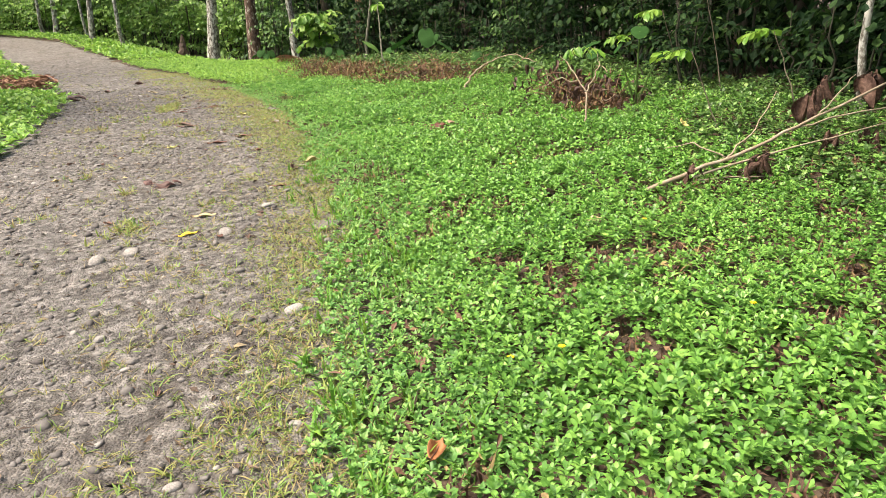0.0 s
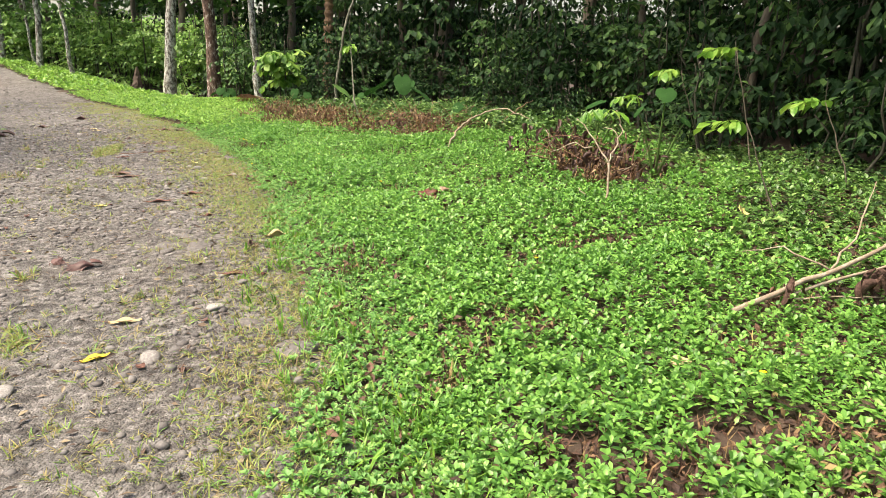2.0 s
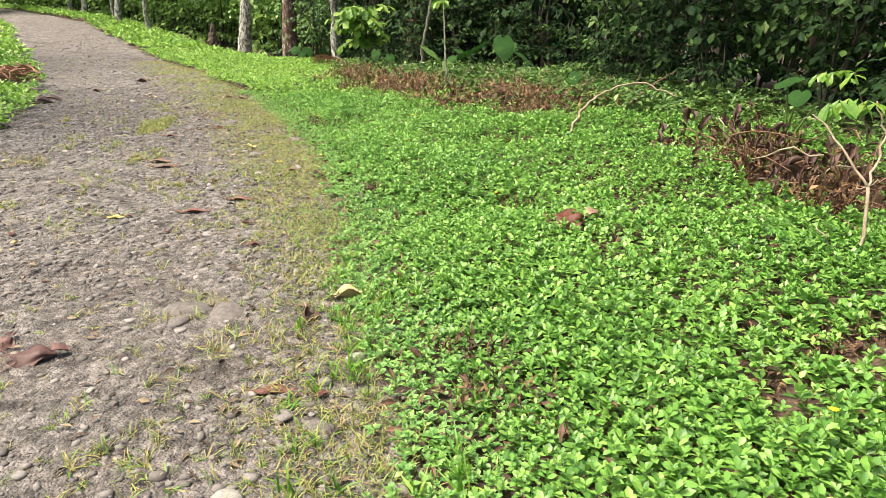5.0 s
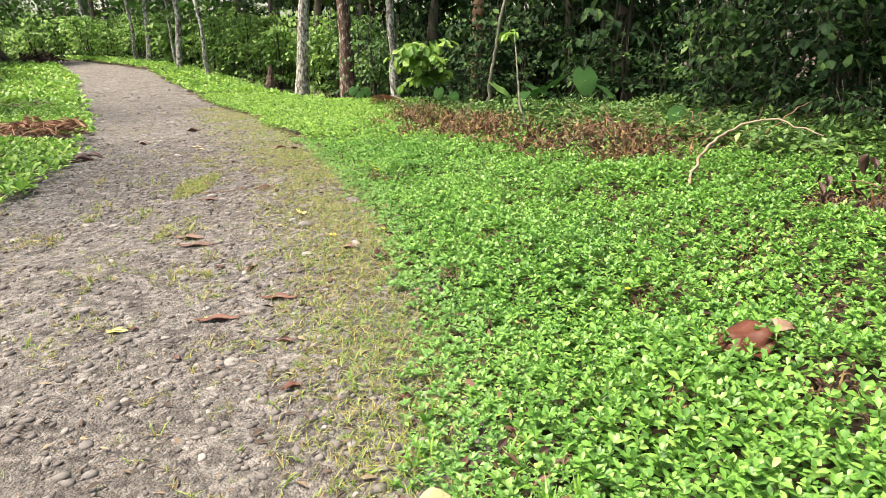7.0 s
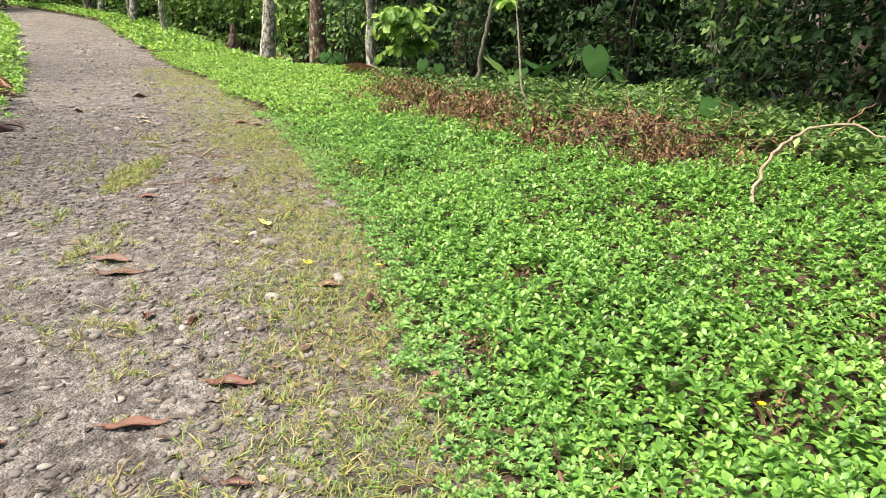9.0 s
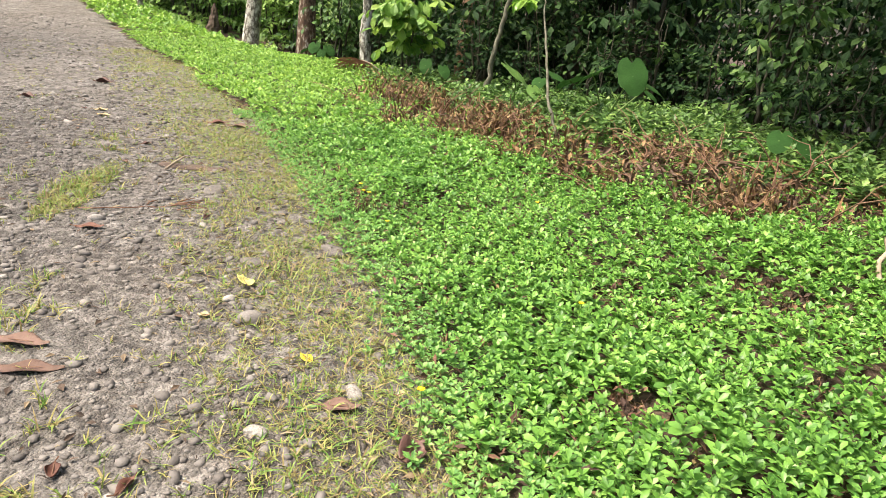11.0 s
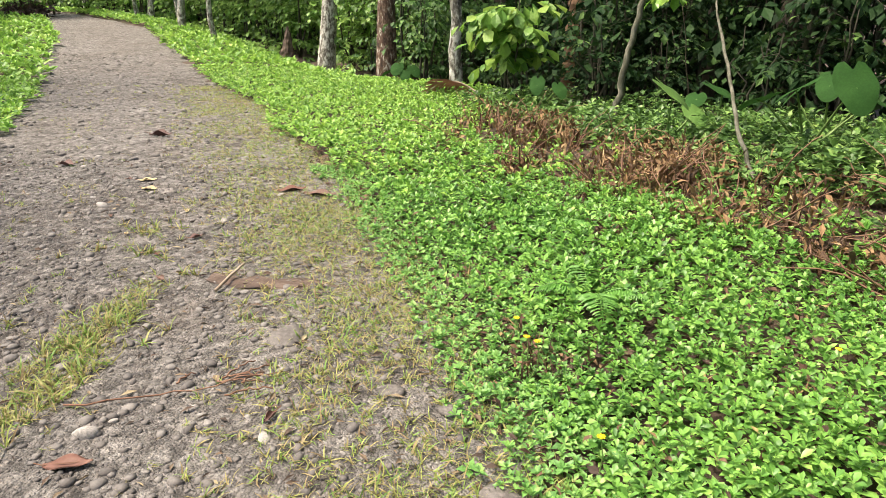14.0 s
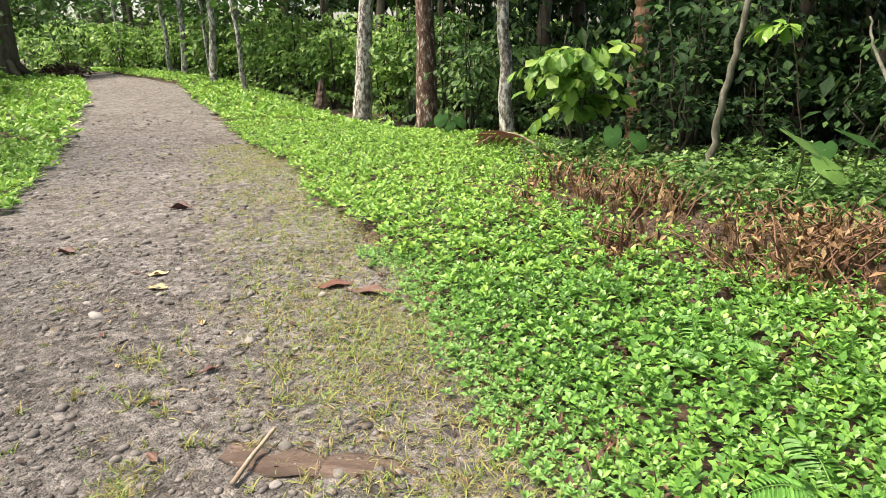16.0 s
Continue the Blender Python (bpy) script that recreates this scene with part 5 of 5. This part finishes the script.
def spray(x, y, z, turn, n, size, label):
    """A young shoot with pale drooping leaves."""
    ob = holder("young_shoot", (x, y, float(height(x, y))), label, "shoot")
    h = z - float(height(x, y))
    P = bend((0.35 * math.cos(turn), 0.35 * math.sin(turn), 0), (0, 0, h), 7, 0.0, 0.012, n)
    v, g = tube(P, (.009, .004), 5)
    solid("stem", mesh_np("stem", v, g, True), BARK, ob)
    for k in range(3):
        a = turn + math.pi + (k - 1) * 0.8
        v, g = twig_leaves((0, 0, h), np.array((math.cos(a), math.sin(a), 0.25)), 0.32, n, size, 0.5)
        solid("leaf_spray", mesh_np("leaf_spray", v, g), BRIGHT, ob)


def husk(x, y, size, turn, mat, label, lift=0.0, name="dry_husk", lip_mat=None):
    """A folded dry sheath, open along one side, with a torn pale lip and fibres."""
    ob = holder(name, label=label, category="husk")

    def f(u, v):
        a = v * 1.35
        r = size * 0.3 * np.sin(np.pi * np.clip(u * 0.86 + 0.1, 0, 1)) * (1 + 0.2 * np.sin(6 * v + 5 * u) + 0.1 * np.sin(17 * v))
        return np.stack([size * (u - 0.5), r * np.sin(a) * 1.1, 0.6 * r * np.cos(a) + 0.05 * size * np.sin(11 * u)], -1)
    v, g = sheet(12, 11, f)
    solid("shell", mesh_np("shell", v, g, True), mat, ob)

    def lip(u, v):
        return np.stack([size * (0.42 + 0.35 * u), size * 0.16 * v * (1 - 0.5 * u), size * (0.10 + 0.08 * v * v - 0.16 * u * u)], -1)
    v, g = sheet(6, 5, lip)
    solid("lip", mesh_np("lip", v, g, True), lip_mat or mat, ob)
    n = 14
    o = np.stack([np.full(n, -0.3 * size), rng.normal(0, .12 * size, n), rng.uniform(.05, .25, n) * size], 1)
    v, g = leaves(o, 3.14 + rng.normal(0, .5, n), rng.normal(0, .4, n), size * rng.uniform(.3, .6, n), .6, 0, (BLADE, BLADE_F))
    solid("fibre", mesh_np("fibre", v, g), mat, ob)
    ob.matrix_world = Matrix.Translation((x, y, rest(x, y) + size * 0.02 + lift)) @ pose(0, 0, 0, 8, -6, turn)


def flower(x, y, z):
    ob = holder("daisy_flower", (x, y, float(height(x, y))), "small yellow daisy flower on a green stem", "flower", "daisy flowers in the creeper")
    h = z - float(height(x, y))
    v, g = tube([(0, 0, 0), (0.01, 0, h * .6), (0, 0.01, h)], (.003, .002), 5)
    solid("stem", mesh_np("stem", v, g), STEM, ob)
    for k in range(8):
        v, g = leaves(np.array([(0, 0.01, h)]), np.array([k * .785]), .25, .018, 1.1)
        solid("petal", mesh_np("petal", v, g), PETAL, ob)
    v, g = tube([(0, 0.01, h - .002), (0, 0.01, h + .006)], (.009, .006), 8)
    solid("disc", mesh_np("disc", v, g, True), YELLOW, ob)


def marked_tree(x, y, tall, girth, bark, lean_x, label):
    ob = tree("tree", tall, girth, tall * 0.62, 2.6, 56, bark, label, lean_x * tall * 0.85)
    put(ob, x, y, 0, 1.0)
    ob["group"] = "forest trees"
    trunk = [c for c in ob.children if c.name.startswith("trunk")][0]
    return trunk


def ringed_stem():
    h = np.linspace(-0.2, 4.5, 60)
    r = 0.17 + 0.018 * np.sign(np.sin(h * 28)) - 0.012 * h
    P = np.stack([0.05 * h, 0 * h, h], 1)
    V, F = tube(P, list(r), 12, 0.05, 3)
    ob = holder("tree_fern", (-2.58, 24.0, float(height(-2.58, 24.0))), "brown ringed trunk of a tree fern among bushes", "tree")
    solid("trunk", mesh_np("trunk", V, F), RINGED, ob)
    for k in range(9):
        a = k * 0.7
        s = np.linspace(0, 1, 14)
        Q = np.stack([0.22 + 1.8 * s * math.cos(a), 1.8 * s * math.sin(a), 4.4 + 0.9 * s - 1.3 * s ** 2], 1)
        chunk = [tube(Q, (.02, .005), 4)]
        for side in (-1, 1):
            chunk.append(leaves(Q[2:], a + side * 1.3, -0.2, 0.5 * np.sin(np.pi * np.clip(s[2:] * .85 + .1, 0, 1)), .5, 0, (LEAF5, LEAF5_F)))
        v, g = joined(chunk)
        solid("frond", mesh_np("frond", v, g), SHADE_FOREST, ob)


SAPLING = leaf_material("sapling_leaf", [(0.0, (0.07, 0.18, 0.035)), (0.5, (0.14, 0.29, 0.05)), (1.0, (0.28, 0.42, 0.09))], rough=0.5, thin=0.4, patch=0.5)
RINGED = rough_material("ringed_bark", [(0.3, (0.09, 0.045, 0.025)), (0.6, (0.22, 0.12, 0.07)), (0.9, (0.34, 0.22, 0.14))], 5, bump=0.8, dist=0.02, fine=30)


def stump():
    h = np.linspace(-0.15, 1.15, 14)
    r = np.interp(h, (-0.15, 0, .25, .6, .95, 1.15), (.36, .3, .23, .16, .09, .02))
    P = np.stack([0.08 * h, 0.03 * h, h], 1)
    V, F = tube(P, list(r), 14, 0.16, 5)
    ob = thing("stump", (V + np.array((-11.8, 32.6, float(height(-11.8, 32.6)))), F), ROTWOOD, "tapering rotten brown stump under leafy twigs", "stump", smooth_it=False)
    return ob


def palm_frond(x, y, turn, length, label, mat):
    ob = holder("fallen_palm_frond", (x, y, float(height(x, y)) + 0.06), label, "palm frond")
    s = np.linspace(0, 1, 22)
    P = np.stack([length * (s - .5), .06 * np.sin(3 * s), .24 * np.sin(np.pi * s)], 1)
    v, g = tube(P, (.022, .006), 6)
    solid("rib", mesh_np("rib", v, g, True), TWIG, ob)
    for side in (-1, 1):
        for k in range(2, 22):
            v, g = leaves(P[k:k + 1], side * rng.normal(.95, .08), rng.normal(-.25, .12), .42 * math.sin(math.pi * (s[k] * .8 + .15)) + .05, .28, side * .5)
            solid("leaflet", mesh_np("leaflet", v, g), mat, ob)
    ob.rotation_euler = (0.25, 0, radians(turn))


def frond_heap():
    """Dry fronds thrown on the far verge."""
    ob = holder("dry_frond_heap", (-10.15, 17.2, float(height(-10.15, 17.2))), "heap of dry reddish palm fronds on the verge", "dead fronds")
    for k in range(26):
        a = rng.uniform(0, 6.28)
        c = np.array((min(rng.normal(-.2, .8), .7), rng.normal(0, .35), 0.05 + rng.uniform(0, .22)))
        L = rng.uniform(.6, 1.0)
        s = np.linspace(-.5, .5, 14)
        P = c + np.stack([L * s * math.cos(a), L * s * math.sin(a), .12 * (1 - 4 * s * s)], 1)
        chunk = [tube(P, (.012, .004), 4)]
        for side in (-1, 1):
            chunk.append(leaves(P, a + side * .8, rng.normal(-.1, .2, 14), rng.uniform(.15, .3, 14), .3, rng.normal(0, .5, 14), (LEAF5, LEAF5_F)))
        v, g = joined(chunk)
        solid("frond", mesh_np("frond", v, g), FROND_DRY, ob)
    q = holder("brush_pile", (-29.3, 42.3, float(height(-29.3, 42.3))), "dark reddish pile of cut brush beside the track", "brush pile")
    n = 800
    heap = np.repeat(rng.normal(0, 1, (8, 3)) * np.array((.7, .5, 0)) + np.array((0, 0, .25)), n // 8, 0)
    o = heap + rng.normal(0, .35, (n, 3)) * np.array((1, .8, .6))
    o[:, 2] = np.abs(o[:, 2])
    v, g = leaves(o, rng.uniform(0, 6.28, n), rng.normal(0, .5, n), rng.uniform(.2, .5, n), .6, rng.normal(0, .5, n), (LEAF5, LEAF5_F))
    tagged(solid("cut_brush", mesh_np("cut_brush", v, g), RUST_DEAD, q), "dark reddish cut leaves and twigs", kind="stuff")


FROND_DRY = leaf_material("dry_frond", [(0.0, (0.16, 0.075, 0.05)), (0.5, (0.27, 0.14, 0.09)), (1.0, (0.36, 0.22, 0.14))], rough=0.7, thin=0.05, patch=0.4)


def big_tree():
    """The old tree on the bank beside the bend."""
    ob = tree("old_tree", 10, 0.55, 2.6, 5.0, 105, BARK, "broad old tree with a leaning dark trunk on the bank", 0.6, CANOPY, 0.45)
    put(ob, -31.6, 41.0, 40)
    for k in range(6):
        a = k * 1.05
        P = [(0.5 * math.cos(a), 0.5 * math.sin(a), .8), (0.9 * math.cos(a), .9 * math.sin(a), .3), (1.7 * math.cos(a), 1.7 * math.sin(a), -.1)]
        v, g = tube(np.array(P), (.22, .16, .06), 8, .1, k)
        solid("root", mesh_np("root", v, g, True), BARK, ob)
    for k in range(26):
        a = rng.uniform(0, 6.28)
        n = 70
        reach = rng.uniform(1.2, 3.8)
        o = np.array((reach * math.cos(a), reach * math.sin(a), rng.uniform(1.9, 4.2))) + rng.normal(0, .6, (n, 3))
        v, g = leaves(o, rng.uniform(0, 6.28, n), rng.normal(-.5, .4, n), rng.uniform(.18, .36, n), 1.2, 0, (LEAF5, LEAF5_F))
        solid("hanging_foliage", mesh_np("hanging_foliage", v, g), CANOPY, ob)


def single_things():
    marked_tree(-9.62, 30.1, 12, 0.20, TRUNK, 0.10, "straight pale lichen-spotted trunk at the forest edge")
    marked_tree(-6.98, 27.0, 13, 0.19, REDTRUNK, 0.03, "straight ruddy trunk blotched with white lichen")
    marked_tree(-4.83, 24.05, 9, 0.10, TRUNK, 0.01, "thin pale mottled trunk at the forest edge")
    marked_tree(4.69, 7.55, 8, 0.032, TRUNK, -0.02, "thin grey trunk standing among dark bushes")
    ringed_stem()
    stump()
    sap = shrub("broadleaf_sapling", 2.0, 0.72, 44, 8, 0.25, SAPLING, "young tree with large drooping light green leaves", "sapling", stems=2, shape=(LEAF8, LEAF8_F), droop=0.75, wide=1.3, low=0.5)
    put(sap, -3.45, 21.2, 20)
    stick("leaning_stem", [(-1.95, 20.0, .0), (-1.9, 20.0, .58), (-1.78, 20.0, 1.3), (-1.66, 20.0, 1.96), (-1.35, 20.2, 3.0), (-1.25, 20.4, 4.2)], (.05, .042, .034, .02), GREYSTEM, "slim leaning grey stem among bushes", "sapling", 0.01)
    stick("mossy_stem", [(-0.98, 16.3, .1), (-1.14, 16.5, .5), (-1.2, 16.9, .95), (-1.26, 17.5, 1.5), (-1.27, 17.6, 1.7)], (.022, .016, .008), GREYSTEM, "thin mossy lichen-grey stem rising from dead brush", "sapling", 0.004)
    broad_plant(-1.5, 18.2, [(-1.52, 17.9, .78, -55, 70, .54), (-1.2, 18.3, .5, -60, 50, .40)], leaf=UNDER)
    broad_plant(-0.85, 18.7, [(-.91, 18.5, .74, -35, 40, .50), (-1.15, 18.7, .62, -150, 45, .36)])
    broad_plant(-0.3, 17.4, [(-.12, 17.0, .95, -30, 70, .6), (-.62, 17.0, .93, -150, 66, .56), (-.85, 17.3, .8, -170, 40, .46), (.2, 17.3, .8, 10, 50, .5)])
    broad_plant(0.1, 18.3, [(.0, 18.0, .86, -90, 68, .42), (.4, 18.2, .62, -30, 70, .32), (-.2, 18.5, .7, -150, 65, .3)])
    broad_plant(-3.0, 20.6, [(-3.02, 20.3, .58, -90, 75, .34), (-3.35, 20.4, .5, -160, 70, .28), (-2.7, 20.5, .5, -50, 60, .34)])
    broad_plant(-6.0, 24.8, [(-6.1, 24.6, .42, -100, 50, .44), (-5.75, 24.7, .38, -60, 45, .42), (-6.35, 24.8, .34, -130, 50, .36), (-5.9, 24.5, .3, -90, 70, .34)])
    broad_plant(2.8, 9.2, [(2.72, 8.9, 1.2, -110, 35, .34), (2.5, 9.1, 1.0, -160, 64, .17), (3.0, 9.0, .9, -60, 64, .18)])
    broad_plant(2.6, 11.0, [(2.55, 11.05, .95, 190, 25, .32), (2.54, 10.72, .84, -100, 50, .3), (2.8, 10.8, .8, -60, 45, .28)])
    broad_plant(1.0, 15.2, [(.95, 14.95, .62, -110, 50, .36), (1.25, 15.0, .55, -70, 50, .34)])
    fern(-2.42, 13.9, 4, .5, "green fern arching out of the creeper", z=float(height(-2.42, 13.9)) + 0.05)
    fern(1.75, 8.45, 4, .45, "pale green fern at the edge of dead leaves")
    fern(-2.7, 15.1, 4, .45, "small fern among the creeper", z=float(height(-2.7, 15.1)) + 0.04)
    forked_sapling()
    spray(4.05, 8.25, 1.1, -0.6, 8, .17, "young shoot with pale green drooping leaves")
    spray(2.8, 7.25, 1.0, -0.4, 7, .13, "small young shoot with pale green leaves")
    spray(3.4, 10.3, 1.35, -0.3, 9, .16, "young shoot with pale green feathery leaves")
    spray(3.7, 9.5, 1.6, -0.8, 9, .17, "tall young shoot with pale green leaves")
    spray(3.1, 10.9, 1.0, 0.2, 8, .14, "low young shoot with pale green leaves")
    spray(-1.3, 19.6, 1.7, 0.4, 8, .2, "young shoot with broad green leaves")
    fallen_branch()
    leaf_pile()
    litter_heap()
    stick("arched_branch", [(.58, 12.2, .1), (.74, 12.5, .36), (.98, 12.8, .52), (1.27, 13.05, .62), (1.6, 12.95, .68), (1.92, 12.6, .55)], (.017, .014, .007), TWIG, "pale bare branch arching out of the creeper", "branch", 0.008)
    stick("dead_branch", [(1.5, 13.4, .35), (1.9, 13.7, .62), (2.2, 13.9, .75)], (.012, .006), DARKTWIG, "grey dead branch leaning into bushes", "branch", 0.01)
    palm_frond(-4.6, 22.6, 170, 1.1, "withered pinkish-brown palm frond below thin trunk", FROND_DRY)
    frond_heap()
    big_tree()
    # on the track
    husk(-2.42, 6.62, .2, 30, MAROON, "dark brown folded husk on the gravel")
    husk(-2.62, 6.72, .13, 100, MAROON, "small dark brown husk on the gravel")
    husk(-7.79, 14.89, .5, 15, RUST_DEAD, "large dark husk lying at the gravel edge")
    husk(.22, 8.67, .34, 20, RED_SHEATH, "red-brown curled leaf sheath lying on creeper", 0.11, "dry_leaf_sheath", LIP)
    fallen_leaf(-1.63, 5.06, .15, .06, 40, YELLOW, "bright yellow fallen leaf on the gravel")
    fallen_leaf(-1.24, 6.43, .17, .07, 10, RUST, "dark red fallen leaf on the gravel")
    fallen_leaf(-1.69, 5.6, .19, .07, 12, PALE, "pale dry fallen leaf on the gravel")
    fallen_leaf(-1.24, 8.16, .12, .09, 70, PALE, "pale dry leaf lying in the grass")
    fallen_leaf(-1.07, 8.05, .1, .07, 20, PALE, "small pale dry leaf in the grass")
    fallen_leaf(-3.07, 11.57, .14, .1, 120, PALE_YELLOW, "pale yellow fallen leaf standing in short grass", .3, 25, .02)
    fallen_leaf(-3.21, 8.83, .13, .07, 10, PALE_YELLOW, "pale yellow fallen leaf on the gravel")
    fallen_leaf(-2.43, 9.37, .22, .07, 5, RUST, "rusty dry leaf on the gravel")
    fallen_leaf(-2.69, 9.05, .25, .06, 15, RUST, "long rusty dry leaf on the gravel")
    fallen_leaf(-2.53, 10.85, .09, .05, 140, YELLOW, "small yellow leaf in the short grass")
    fallen_leaf(-1.99, 10.28, .14, .1, 60, MAROON, "curled purple-brown leaf beside the creeper", .8, 20)
    fallen_leaf(.28, 2.21, .12, .06, 70, ORANGE, "curled orange-brown leaf at the creeper edge", .7, 15, .05)
    fallen_leaf(-3.59, 10.53, .28, .09, 12, RUST_PINK, "large pinkish dry leaf on the gravel", .05)
    fallen_leaf(-3.75, 10.72, .26, .1, 0, RUST_PINK, "pinkish dry leaf on the gravel", .12)
    fallen_leaf(-4.31, 12.2, .17, .08, 20, RUST, "rusty fallen leaf on loose stones")
    fallen_leaf(-1.3, 7.15, .16, .08, 100, RUST_PINK, "upright curled brown leaf beside stones", .8, 50)
    fallen_leaf(-1.12, 7.42, .2, .07, 25, PALE, "pale curled leaf in the grass", .6)
    fallen_leaf(-2.3, 10.5, .16, .09, 10, RUST_PINK, "dull pink leaf in the short grass")
    fallen_leaf(-7.77, 16.7, .2, .1, 0, MAROON, "dark fallen leaf on the gravel", .5)
    fallen_leaf(-7.75, 18.45, .3, .12, 10, MAROON, "dark curled leaf on the gravel", .5)
    fallen_leaf(-6.48, 16.14, .16, .1, 30, PALE, "pale leaf on the gravel")
    fallen_leaf(-6.28, 15.85, .16, .1, 0, PALE, "pale dry leaf on stony track")
    fallen_leaf(-4.7, 15.95, .3, .14, 0, RUST_PINK, "brown dry leaf at the grass edge", .15)
    fallen_leaf(-5.0, 16.05, .26, .12, 30, RUST, "brown dry leaf lying in short grass", .2)
    fallen_leaf(1.35, 4.7, .14, .09, 20, PALE, "broad pale dry leaf lying on creeper", .2, 0, .09)
    fallen_leaf(2.6, 6.75, .14, .1, 60, PALE_YELLOW, "pale yellow leaf caught in dead stems", .3, 40, .25)
    for k in range(46):
        y = 2 + 15 * rng.uniform()
        x = rng.uniform(left_edge(y) + .3, edge(y))
        fallen_leaf(x, y, rng.uniform(.05, .11), rng.uniform(.025, .05), rng.uniform(0, 360), [RUST, MAROON, PALE, RUST_PINK][k % 4], ["small rusty leaf scrap on the gravel", "small dark leaf scrap on the gravel", "small pale leaf scrap on the gravel", "small brown leaf scrap on the gravel"][k % 4], .4)
    stick("light_stick", [(-4.56, 13.78, rest(-4.56, 13.78) + .02), (-4.555, 13.95, rest(-4.56, 13.9) + .045), (-4.54, 14.12, rest(-4.54, 14.1) + .06)], (.011, .008), TWIG, "straight pale stick lying on bark", "stick")

    def bark(u, v):
        return np.stack([.42 * (2 * u - 1), .10 * v * (1 - .35 * np.abs(2 * u - 1) ** 2) * (1 + .22 * np.sin(9 * u + v) + .12 * np.sin(23 * u)), .006 * (1 - v * v) + .006 * np.sin(13 * u + 4 * v)], -1)
    v, g = sheet(16, 7, bark)
    ob = thing("bark_slab", (v, g), ROTWOOD, "rotten flat slab of brown bark on the gravel", "bark")
    ob.matrix_world = Matrix.Translation((-4.3, 13.98, rest(-4.3, 13.98) + .006)) @ pose(0, 0, 0, 0, 0, -4)
    stick("red_twig", [(-4.6, 12.55, rest(-4.6, 12.55) + .012), (-4.2, 12.72, rest(-4.2, 12.72) + .03), (-3.8, 12.95, rest(-3.8, 12.95) + .015)], (.0045, .0025), DARKTWIG, "long thin reddish twig lying across the gravel", "stick", .01)
    for k in range(7):
        x, y, a = -4.05 + rng.normal(0, .09), 12.82 + rng.normal(0, .06), rng.uniform(-.3, 1.3)
        L = rng.uniform(.1, .3)
        z = rest(x, y) + .015
        stick("twig_scrap", [(x, y, z), (x + L * .5 * math.cos(a), y + L * .5 * math.sin(a), z + .02), (x + L * math.cos(a), y + L * math.sin(a), z)], (.005, .003), DARKTWIG, "short broken reddish twig on the gravel", "stick", .004)
    for x, y, z in ((-1.98, 10.4, .2), (-2.68, 13.17, .16), (-2.43, 12.47, .17), (-1.4, 13.27, .18), (-2.79, 13.4, .16), (-1.27, 11.43, .17), (.81, 2.77, .15), (.59, 2.73, .13), (1.74, 3.08, .17), (-2.73, 13.21, .16), (.9, 6.2, .18), (1.6, 4.4, .18), (-.3, 9.2, .18)):
        flower(x, y, z)


RED_SHEATH = leaf_material("red_sheath", [(0.0, (0.06, 0.017, 0.011)), (1.0, (0.13, 0.04, 0.022))], rough=0.6, thin=0.05, patch=0.8, patch_scale=9)
LIP = leaf_material("pale_brown_lip", [(0.0, (0.26, 0.17, 0.12)), (1.0, (0.36, 0.26, 0.19))], rough=0.7, thin=0.05, per="object")
PALE_YELLOW = leaf_material("pale_yellow_leaf", [(0.0, (0.52, 0.50, 0.16)), (1.0, (0.62, 0.58, 0.22))], rough=0.5, thin=0.15, per="object")
RUST_PINK = leaf_material("pinkish_dry_leaf", [(0.0, (0.10, 0.055, 0.042)), (1.0, (0.165, 0.10, 0.08))], rough=0.7, thin=0.05, per="object")
single_things()
stones()
